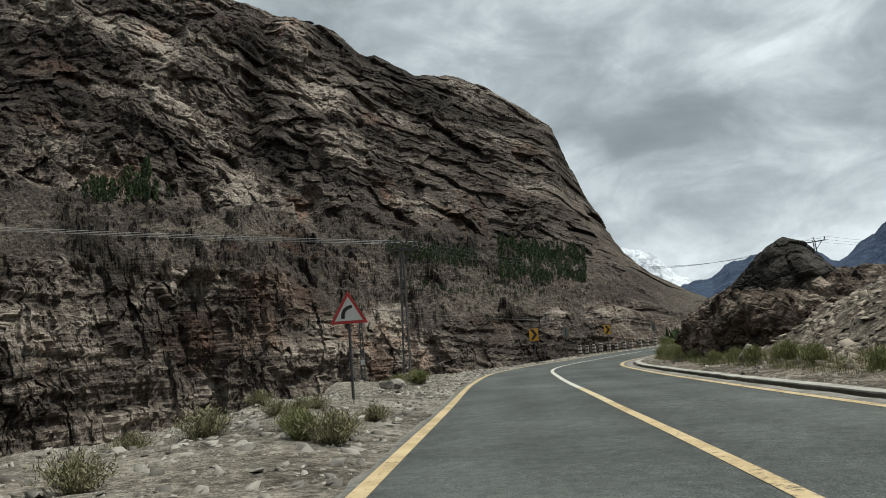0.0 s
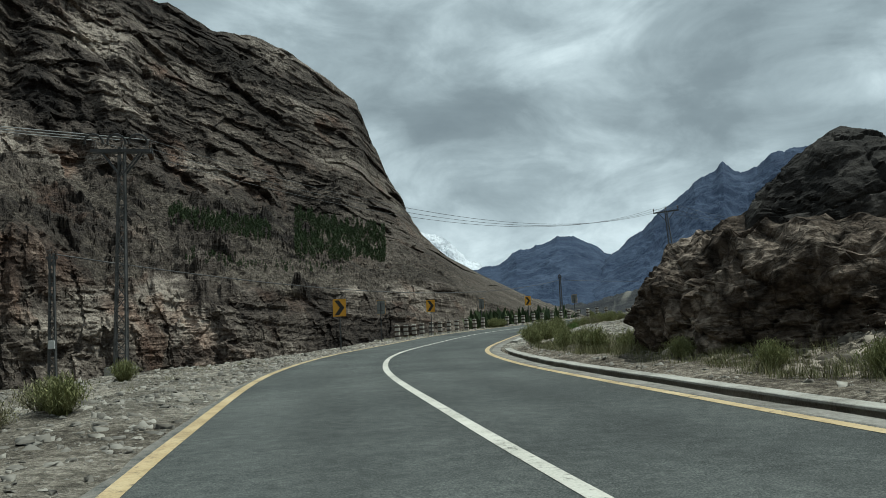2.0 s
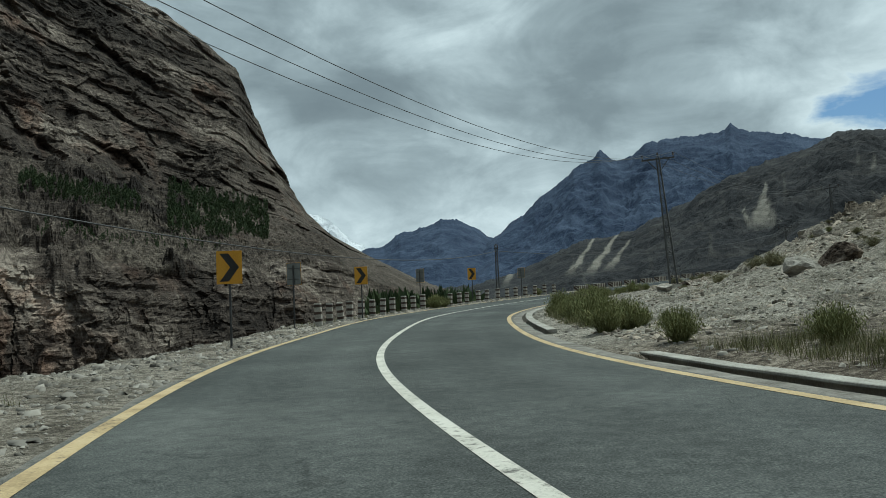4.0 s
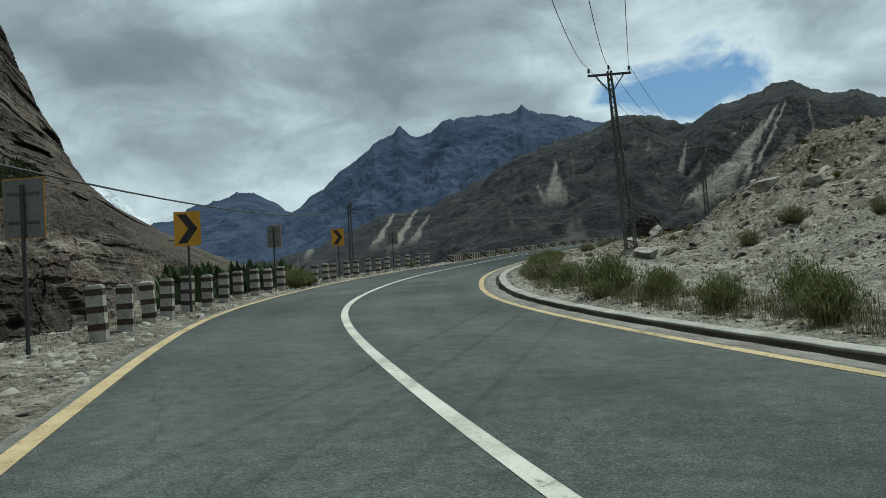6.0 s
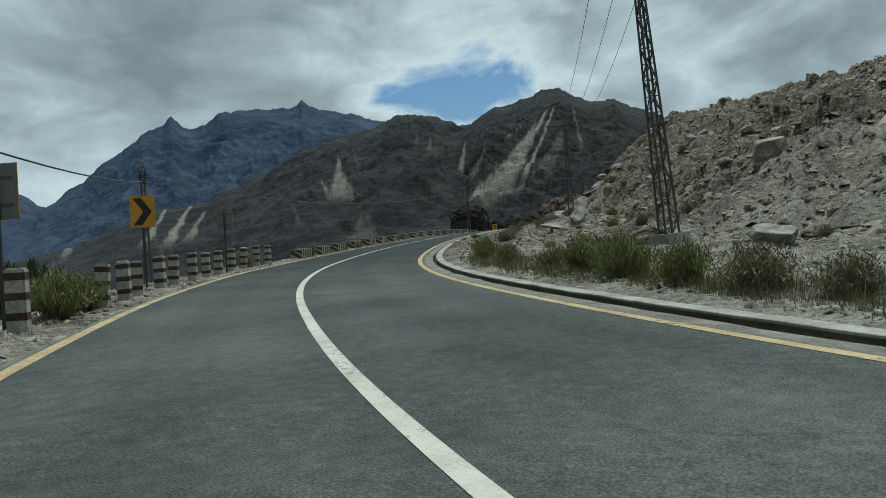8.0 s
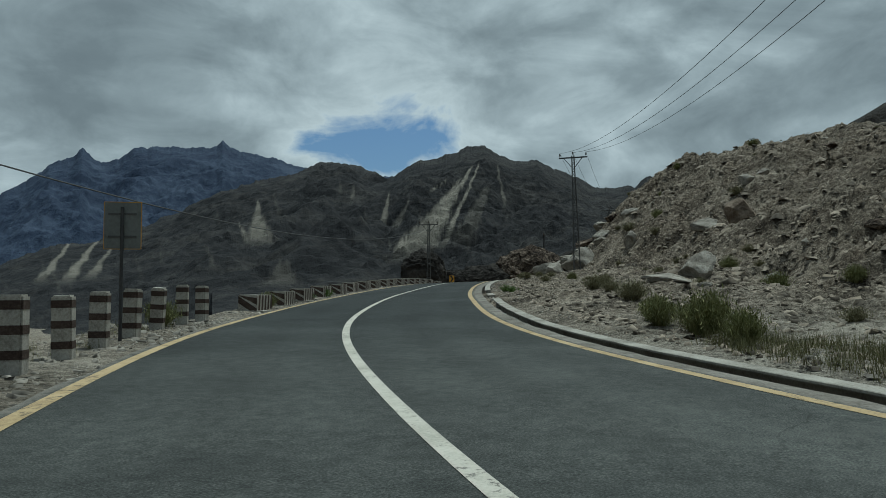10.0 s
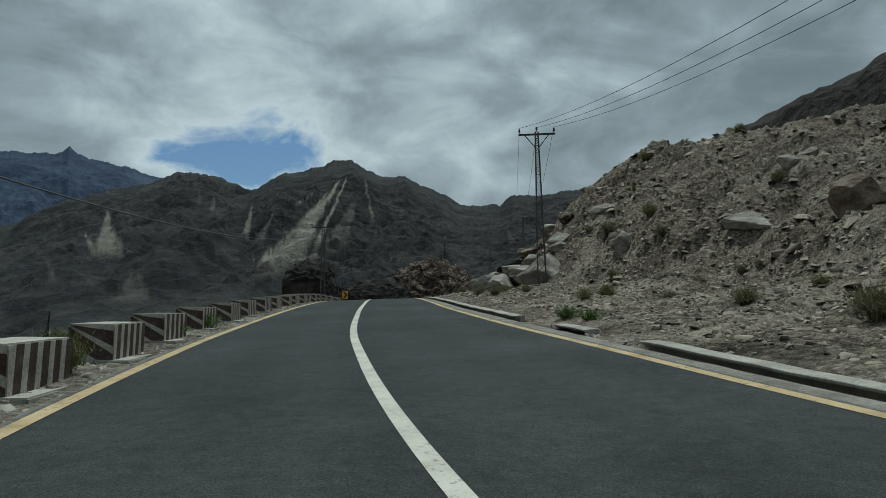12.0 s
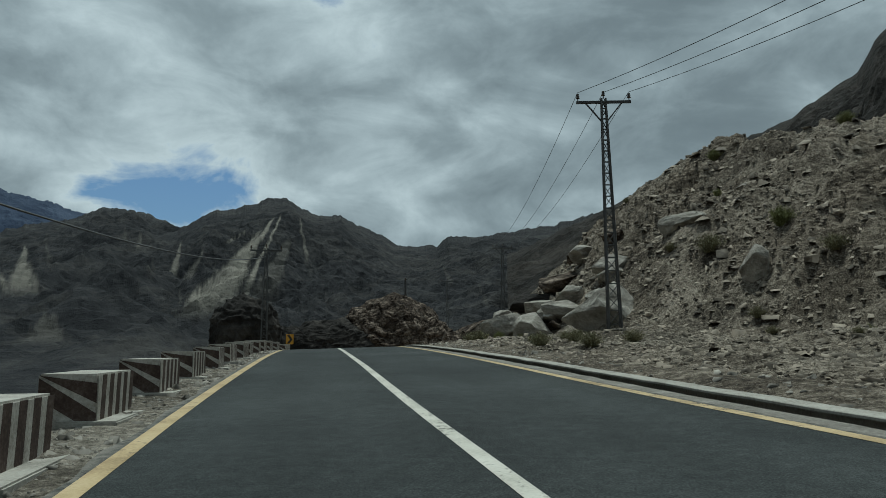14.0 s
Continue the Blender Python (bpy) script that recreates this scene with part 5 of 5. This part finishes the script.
for i in range(34):
    s, d = rr.uniform(100, 185), rr.uniform(12, 38)
    p = along(s, d)
    k = 0.2 + 0.4 * rr.random() ** 2
    put_rock("boulder", "weathered boulder on the stony hillside", (PALE + BROWN)[i % 9], p.x, p.y, (k * 1.3, k, k * 0.75), rr.uniform(0, 360), 0.3, None, 0, "boulders on the hillside")
# dark boulders where the road turns away
put_rock("boulder", "huge dark rounded boulder beside the bend", rock_mesh("boulder", 58, 5, BLACKROCK, 0.7, 0), 142.2, 165.3, (3.3, 3.0, 3.2), 30, 0.2, 1.5)
for i, (x, y, k) in enumerate(((141.6, 159.4, 0.7), (142.6, 158.6, 0.5), (143.8, 158.9, 0.8), (144.9, 158.0, 0.55), (140.6, 160.3, 0.5))):
    put_rock("boulder", "whitish rock at the foot of the chevron sign", PALE[i], x, y, (k, k * 0.8, k * 0.8), 40 * i, 0.25, 0.5, 0, "whitish rocks at the bend")
# Rock knoll on the inside of the bend
def knoll(name, label, x, y, turn, a, b, h, seed, mat, peak=0.0, cols=260, rows=130, z=None, wall=2.5):
    th = np.linspace(0, 2 * np.pi, cols)
    v = np.linspace(0, 1, rows)
    TH, V = np.meshgrid(th, v, indexing="ij")
    rad = (1 - V ** wall)
    px, py = a * rad * np.cos(TH) + peak * V, b * rad * np.sin(TH)
    pz = -1.5 + (h + 1.5) * V ** 0.8
    nx, ny = np.cos(TH), np.sin(TH)
    n1 = fbm(px / 3.6, py / 3.6, pz / 3.6, 6, seed, 0.52, True)
    n2 = fbm(px / 0.8, py / 0.8, pz / 0.8, 4, seed + 5, 0.6)
    wx, wy, wz = px + 0.2 * n2, py + 0.2 * n2, pz + 0.2 * n2
    v1, t1, g1 = cells(wx / 2.4, wy / 2.4, wz / 1.9, seed)
    v2, t2, g2 = cells(wx / 0.9, wy / 0.9, wz / 0.7, seed + 1)
    block = 0.22 * v1 + 0.25 * t1 - 0.15 * (1 - smooth(0, 0.14, g1)) + 0.09 * v2 + 0.16 * t2 + 0.06 * n2
    k = min(1.0, a / 5) * (1 - 0.75 * V ** 4) * (0.50 * (n1 - n1.mean()) + block)
    hor, ver = 0.8 * (h + 1.5) * np.maximum(V, 0.01) ** -0.2, 0.5 * (a + b) * wall * V ** (wall - 1)
    lean = np.hypot(hor, ver)
    px, py, pz = px + nx * k * hor / lean, py + ny * k * hor / lean, pz + k * ver / lean
    pz[:, -1] = pz[:, -1].mean()
    px[-1], py[-1] = px[0], py[0]
    pz[-1] = pz[0]
    ob = new(name, grid_mesh(name, np.stack([px, py, pz], -1), mat))
    ob.matrix_world = pose(x, y, ground_at(x, y) * 0.3 - 0.3 if z is None else z, 0, 0, turn)
    return tagged(ob, label, "rock", kind="structure")


knoll("rock_knoll", "brown rock outcrop with broken ledges beside the road", 20.2, 40.2, 12, 7.4, 6.4, 4.3, 3, BROWNROCK, -0.9, 300, 150, -0.4, 4.6)
knoll("rock_cap", "black rounded rock on top of the outcrop", 17.2, 38.4, 0, 2.5, 2.3, 1.9, 9, BLACKROCK, 0.0, 140, 70, 3.45)
knoll("rock_knoll", "low brown rock step behind the outcrop", 27.0, 41.0, 30, 7.0, 6.0, 3.4, 5, BROWNROCK, 0.0, 160, 80, -0.3, 3.5)


knoll("dark_outcrop", "dark craggy rock outcrop where the road bends away", 158.0, 163.0, -30, 15, 5.5, 5.6, 14, BLACKROCK, 3.0, 160, 70, 0.2)
knoll("dark_outcrop", "dark craggy rock outcrop where the road bends away", 166.0, 156.5, -52, 9, 6.5, 9.2, 15, BROWNROCK, 0.0, 140, 70, 0.2)
knoll("dark_outcrop", "dark craggy rock outcrop where the road bends away", 171.0, 147.0, -60, 9, 6, 4.5, 16, BROWNROCK, 0.0, 120, 60, 0.2)


# Loose stones: one sheet of many small angular stones
def stones(name, label, places, sizes, seed, mat):
    r = np.random.default_rng(seed)
    base = np.array([(-1, -0.8, -0.6), (1, -0.9, -0.6), (0.9, 0.8, -0.6), (-0.9, 0.9, -0.6), (-0.65, -0.5, 0.7), (0.6, -0.65, 0.55), (0.7, 0.5, 0.75), (-0.55, 0.6, 0.5)])
    tris = np.array([(0, 1, 5), (0, 5, 4), (1, 2, 6), (1, 6, 5), (2, 3, 7), (2, 7, 6), (3, 0, 4), (3, 4, 7), (4, 5, 6), (4, 6, 7)])
    n = len(places)
    v = base[None] * (1 + r.normal(0, 0.24, (n, 8, 1))) + r.normal(0, 0.34, (n, 8, 3))
    v[..., 2] *= r.uniform(0.3, 0.85, (n, 1))
    a = r.uniform(0, 2 * np.pi, n)
    c, s = np.cos(a)[:, None], np.sin(a)[:, None]
    v = np.stack([v[..., 0] * c - v[..., 1] * s, v[..., 0] * s + v[..., 1] * c, v[..., 2]], -1) * (0.75 * sizes[:, None, None]) + places[:, None, :]
    f = (tris[None] + 8 * np.arange(n)[:, None, None]).reshape(-1, 3)
    me = bpy.data.meshes.new(name)
    me.vertices.add(8 * n)
    me.vertices.foreach_set("co", v.reshape(-1).astype(np.float32))
    me.loops.add(f.size)
    me.loops.foreach_set("vertex_index", f.reshape(-1).astype(np.int32))
    me.polygons.add(len(f))
    me.polygons.foreach_set("loop_start", np.arange(0, f.size, 3, dtype=np.int32))
    me.update(calc_edges=True)
    me.materials.append(mat)
    return tagged(new(name, me), label, "stones", kind="stuff")


def strewn(n, s0, s1, d0, d1, seed, bias=1.0):
    """Plan places beside the road, denser towards d0."""
    r = np.random.default_rng(seed)
    s = r.uniform(s0, s1, n)
    d = d0 + (d1 - d0) * r.random(n) ** bias
    x = np.interp(s, RS, RC[:, 0]) + d * np.interp(s, RS, RN[:, 0])
    y = np.interp(s, RS, RC[:, 1]) + d * np.interp(s, RS, RN[:, 1])
    return np.c_[x, y, ground_height(x, y)]


def sized(n, lo, hi, power, seed):
    u = np.random.default_rng(seed).random(n)
    return lo * (hi / lo) ** (u ** power)


for nm, lab, args, sz in (("shoulder_stones", "loose pale stones on the gravel shoulder", (26000, -2, 132, -3.95, -11.2, 1, 1.2), (0.014, 0.16, 3.0)),
                          ("verge_stones", "loose pale stones along the kerb", (3000, 10, 200, 4.75, 6.4, 2, 1.0), (0.015, 0.12, 2.5)),
                          ("hill_stones", "loose angular stones strewn over the hillside", (56000, 60, 207, 6.2, 40, 3, 1.25), (0.025, 0.15, 1.7)),
                          ("hill_rubble", "larger angular rubble on the hillside", (6000, 95, 207, 13.0, 42, 7, 1.0), (0.10, 0.45, 2.3)),
                          ("flat_stones", "small pale stones on the sandy ground", (10000, 61, 118, 6.4, 20, 12, 1.1), (0.02, 0.13, 2.6)),
                          ("slope_stones", "angular broken stones at the foot of the slope", (17000, 126, 207, 6.3, 22, 9, 1.0), (0.03, 0.20, 2.6)),
                          ("knoll_stones", "loose angular rubble on the slope beside the outcrop", (16000, 6, 48, 7.0, 28, 6, 1.1), (0.035, 0.28, 1.8)),
                          ("far_shoulder_stones", "loose stones behind the barrier blocks", (6000, 128, 200, -3.62, -5.1, 4, 1.0), (0.012, 0.11, 2.8))):
    q = strewn(*args)
    stones(nm, lab, q, sized(len(q), *sz, args[5] + 50), args[5], STONE if args[5] in (3, 6, 7, 9) else STONE_PALE)


# Plants
def leaf_mesh(name, seed, count, height, width, leaf, mat, upright=0.5, stems=True):
    """A bush of many thin leaves on arching twigs, about height tall."""
    r = np.random.default_rng(seed)
    verts, faces = [], []
    twigs = max(8, count // 9)
    for _ in range(twigs):
        a, lean = r.uniform(0, 2 * np.pi), r.uniform(0.1, 1.0) * width
        h = height * r.uniform(0.55, 1.05)
        base = np.array([r.normal(0, 0.12 * width), r.normal(0, 0.12 * width), 0])
        tip = base + np.array([lean * np.cos(a), lean * np.sin(a), h * (1 - 0.35 * (lean / width) ** 2)])
        side = np.array([-np.sin(a), np.cos(a), 0]) * 0.008 * (1 + height)
        k = len(verts)
        verts += [base - side, base + side, tip]
        faces.append((k, k + 1, k + 2))
        for _ in range(count // twigs):
            t = r.uniform(0.25, 1.0)
            p = base + (tip - base) * t + r.normal(0, 0.06 * width, 3)
            d = r.normal(0, 1, 3)
            d[2] = abs(d[2]) * upright * 2 + upright
            d /= np.linalg.norm(d)
            w = np.cross(d, r.normal(0, 1, 3))
            w /= np.linalg.norm(w) + 1e-6
            l = leaf * r.uniform(0.6, 1.4)
            k = len(verts)
            verts += [p - w * l * 0.11, p + w * l * 0.11, p + d * l]
            faces.append((k, k + 1, k + 2))
    me = bpy.data.meshes.new(name)
    me.from_pydata([tuple(v) for v in verts], [], faces)
    me.materials.append(mat)
    return me


GREENS = [leaf_mesh("shrub", 60 + i, 4200, 1.0, 0.70, 0.11, LEAF_GREEN, 0.8) for i in range(4)]
DRYS = [leaf_mesh("shrub", 70 + i, 1800, 0.55, 0.55, 0.08, LEAF_DRY, 0.5) for i in range(4)]
VIVID = [leaf_mesh("shrub", 80 + i, 900, 0.55, 0.7, 0.12, LEAF_VIVID, 0.3) for i in range(2)]


def plant(mesh, x, y, k, label, group="", sink=0.03, turn=0.0, z=None):
    ob = new("shrub", mesh)
    ob.matrix_world = pose(x, y, (ground_at(x, y) if z is None else z) - sink, 0, 0, turn) @ Matrix.Scale(k, 4)
    return tagged(ob, label, "shrub", group)


rp = np.random.default_rng(21)
for s, d, k in ((59.8, 6.3, 0.9), (66.3, 6.5, 1.15), (67.4, 7.3, 1.0), (68.9, 8.1, 0.6), (69.3, 8.9, 0.55), (70.4, 6.9, 1.25), (71.6, 7.5, 1.0), (73.2, 6.9, 0.8), (75.4, 6.9, 0.95), (76.8, 7.6, 0.9), (78.6, 7.0, 0.8), (81.8, 6.9, 0.8), (84.0, 6.7, 0.65), (85.4, 7.1, 1.15),
                (92.2, 7.2, 0.9), (93.6, 7.7, 0.8), (99.5, 7.0, 0.9), (101.9, 7.0, 1.25), (103.7, 7.3, 1.1), (105.3, 7.1, 1.0), (106.8, 7.7, 0.8), (113.0, 7.1, 0.9), (115.2, 7.6, 0.8), (119.5, 7.3, 0.8), (121.3, 7.1, 1.1), (124.1, 7.4, 0.9), (125.4, 7.8, 0.7),
                (46, 7.6, 0.9), (48.5, 7.2, 1.0), (51, 7.6, 1.1), (53, 7.2, 0.8), (55.5, 7.4, 0.9), (43, 7.2, 0.8), (40, 6.9, 0.7), (36, 6.9, 0.7), (33, 7.0, 0.9), (30, 7.1, 0.9), (28.4, 7.6, 0.9), (27, 7.2, 0.9), (25.6, 7.7, 0.8), (24, 7.0, 0.8), (21, 7.3, 0.9)):
    p = along(s + rp.normal(0, 0.15), d + rp.normal(0, 0.12))
    plant(GREENS[rp.integers(4)], p.x, p.y, k * (0.8 if s < 58 else 0.95) * rp.uniform(0.9, 1.1), "green feathery shrub growing behind the kerb", "shrubs along the kerb", 0.05, rp.uniform(0, 360))
for s, d, k in ((95.7, 7.5, 1.2), (97.2, 6.9, 1.5), (98.0, 7.5, 1.2), (108.2, 7.3, 1.3), (109.6, 7.8, 1.2), (89.5, 7.4, 1.1), (122.6, 7.6, 1.3), (131.4, 8.9, 1.3), (132.3, 9.2, 1.0), (100.2, 16.1, 1.5), (101.6, 18.5, 1.7), (90.8, 18.4, 1.4), (94.0, 19.0, 1.3), (136.5, 9.3, 1.0), (139.6, 9.2, 1.1), (140.4, 9.6, 0.9), (147.9, 10.9, 1.1), (154.8, 8.2, 0.9),
                (171.2, 7.4, 1.0), (172.5, 9.4, 1.0), (175.6, 7.0, 1.0), (175.9, 8.5, 1.0), (177.5, 7.4, 0.8), (174.3, 15.2, 0.9), (173.6, 18.1, 1.2), (181.2, 17.0, 1.6), (161.9, 17.6, 1.0), (170.1, 23.8, 1.2), (128.8, 18.7, 1.2), (192.0, 7.6, 1.2), (188.0, 7.3, 1.1)):
    p = along(s, d)
    plant(DRYS[rp.integers(4)], p.x, p.y, k * rp.uniform(0.9, 1.1), "brown-green dry bush on the stony slope", "dry bushes along the slope", 0.05, rp.uniform(0, 360))
for s, d, k, m in ((12.6, -5.6, 0.42, 0), (12.7, -4.8, 0.65, 5), (14.6, -4.6, 0.7, 6), (14.7, -6.5, 0.65, 4), (15.0, -6.1, 0.6, 7), (15.5, -5.9, 0.6, 5), (13.2, -8.6, 0.8, 6), (11.6, -5.2, 0.5, 1), (11.4, -4.7, 1.0, 7), (12.7, -7.1, 1.0, 4), (8.6, -7.0, 0.9, 5), (25.8, -10.3, 1.1, 6), (36.4, -6.2, 0.7, 2), (36.9, -6.6, 1.1, 4), (35.6, -7.1, 1.0, 7), (41.2, -8.0, 0.7, 0), (42.5, -8.6, 1.2, 5), (50.5, -9.4, 0.8, 1)):
    p = along(s, d)
    plant((GREENS + DRYS)[m], p.x, p.y, k, "grey-green shrub on the stony shoulder" if m < 4 else "dry twiggy shrub on the stony shoulder", "shrubs on the shoulder", 0.05, 50 * m)
for s, d, k in ((103.8, -5.0, 1.0), (105.0, -5.3, 1.1), (106.2, -5.1, 0.9), (128.8, -5.2, 0.8)):
    p = along(s, d)
    plant(GREENS[int(s) % 4], p.x, p.y, k, "green bush among the guide posts", "", 0.05, s * 7)
for s, d, k in ((147.2, -4.5, 0.8), (150.3, -4.4, 0.9), (139.3, -4.5, 0.7)):
    p = along(s, d)
    plant(VIVID[int(s) % 2] if s > 140 else GREENS[1], p.x, p.y, k, "leafy green plant beside a barrier block", "", 0.05, s * 7)
for s, d, k in ((148.0, 5.8, 0.7), (146.8, 6.1, 0.6), (92, 7.2, 0.9), (90, 7.6, 0.8), (87, 7.9, 0.9), (84.2, 8.3, 0.8)):
    p = along(s, d)
    plant(VIVID[int(s) % 2], p.x, p.y, k, "low plant with broad green leaves beside the kerb", "", 0.05, s * 9)
for i in range(80):
    s, d = rp.uniform(62, 205), 8 + 34 * rp.random() ** 1.3
    p = along(s, d)
    plant(DRYS[i % 4] if i % 4 else GREENS[i % 3], p.x, p.y, rp.uniform(0.4, 0.95), "low dry shrub on the stony hillside", "dry shrubs on the hillside", 0.05, rp.uniform(0, 360))


def blades(name, label, places, height, mat, per, seed, spread=0.12):
    r = np.random.default_rng(seed)
    n = len(places) * per
    p = np.repeat(places, per, 0) + np.c_[r.normal(0, spread, (n, 2)), np.full(n, -0.02)]
    h = height * r.uniform(0.4, 1.2, n)
    a = r.uniform(0, 2 * np.pi, n)
    lean = r.uniform(0.15, 0.8, n) * h
    tip = p + np.c_[lean * np.cos(a), lean * np.sin(a), h]
    w = 0.003 + 0.004 * r.random(n)
    sd = np.c_[-np.sin(a) * w, np.cos(a) * w, np.zeros(n)]
    v = np.stack([p - sd, p + sd, tip], 1).reshape(-1, 3)
    me = bpy.data.meshes.new(name)
    me.from_pydata(v.tolist(), [], [(3 * i, 3 * i + 1, 3 * i + 2) for i in range(n)])
    me.materials.append(mat)
    return tagged(new(name, me), label, "grass", kind="stuff")


blades("kerb_grass", "dry green grass growing behind the kerb", np.vstack([strewn(700, 20, 58, 6.2, 8.5, 31), strewn(1100, 69, 120, 6.3, 8.2, 32)]), 0.30, GRASS, 30, 5)
blades("low_grass", "low sparse grass on the sandy ground", strewn(420, 61, 116, 7.5, 16, 36, 1.6), 0.13, GRASS, 22, 7, 0.22)
blades("shoulder_grass", "sparse dry grass on the gravel shoulder", np.vstack([strewn(30, 12, 60, -5.5, -11, 34), strewn(90, 80, 130, -4.6, -6.2, 35)]), 0.24, GRASS, 30, 6)


# Poplars on the terraces of the cliff and in the gorge
def poplars(name, label, spots, seed, mat=None):
    r = np.random.default_rng(seed)
    vs, k = [], 0
    for x, y, z, h in spots:
        n = 70
        t = r.random(n) ** 0.8
        w = h * 0.11 * np.sin(np.pi * (0.08 + 0.9 * t)) ** 0.7
        a = r.uniform(0, 2 * np.pi, n)
        c = np.c_[x + w * np.cos(a), y + w * np.sin(a), z + h * (0.08 + 0.9 * t)]
        d = r.normal(0, 1, (n, 3))
        d[:, 2] = np.abs(d[:, 2]) * 2 + 0.8
        d /= np.linalg.norm(d, axis=1)[:, None]
        s = np.cross(d, r.normal(0, 1, (n, 3)))
        s /= np.linalg.norm(s, axis=1)[:, None]
        l = h * 0.10 * r.uniform(0.6, 1.3, n)[:, None]
        vs.append(np.stack([c - s * l * 0.45, c + s * l * 0.45, c + d * l * 1.6], 1))
        tr = np.array([(x - 0.012 * h, y, z - 0.5), (x + 0.012 * h, y, z - 0.5), (x, y, z + 0.8 * h)])
        vs.append(tr[None])
    v = np.concatenate(vs)
    n = len(v)
    me = bpy.data.meshes.new(name)
    me.from_pydata(v.reshape(-1, 3).tolist(), [], [(3 * i, 3 * i + 1, 3 * i + 2) for i in range(n)])
    me.materials.append(mat or LEAF_DARK)
    return tagged(new(name, me), label, "trees", kind="stuff")


def cliff_spots(n, a0, a1, e0, e1, h, seed):
    """Places on the cliff face between two bearings and two elevations, seen from the road's start."""
    r = np.random.default_rng(seed)
    flat = CLIFF_GRID.reshape(-1, 3)
    az = np.degrees(np.arctan2(flat[:, 0], flat[:, 1]))
    el = np.degrees(np.arctan2(flat[:, 2] - 1.3, np.hypot(flat[:, 0], flat[:, 1])))
    u = (az - a0) / (a1 - a0)
    mid = e0[0] + (e1[0] - e0[0]) * u
    half = e0[1] + (e1[1] - e0[1]) * u
    ok = np.where((u > 0) & (u < 1) & (np.abs(el - mid) < half))[0]
    pick = r.choice(ok, n)
    return [(*flat[i], h * r.uniform(0.6, 1.2)) for i in pick]


poplars("poplar_grove", "green poplar trees on a terrace of the cliff", cliff_spots(260, -3.6, 3.0, (7.0, 0.6), (5.7, 0.6), 5, 1) + cliff_spots(420, 4.6, 10.8, (5.6, 1.7), (4.7, 1.2), 7, 2)
        + cliff_spots(36, -24.5, -18.5, (11.3, 0.25), (11.1, 0.25), 10, 3) + cliff_spots(14, -21.6, -20.0, (12.2, 0.9), (12.2, 0.9), 10, 4) + cliff_spots(90, -2.5, 8, (4.2, 0.5), (3.0, 0.3), 3, 5), 5)
rg = np.random.default_rng(6)
gorge = []
for i in range(170):
    bearing, far = radians(rg.uniform(18.5, 27.5)), rg.uniform(150, 210)
    x, y = 11.8 + far * math.sin(bearing), 69.6 + far * math.cos(bearing)
    z = ground_at(x, y)
    gorge.append((x, y, z, rg.uniform(0.76, 0.9) * (1.4 - z)))
poplars("gorge_trees", "dark poplar tops rising out of the gorge", gorge, 9)
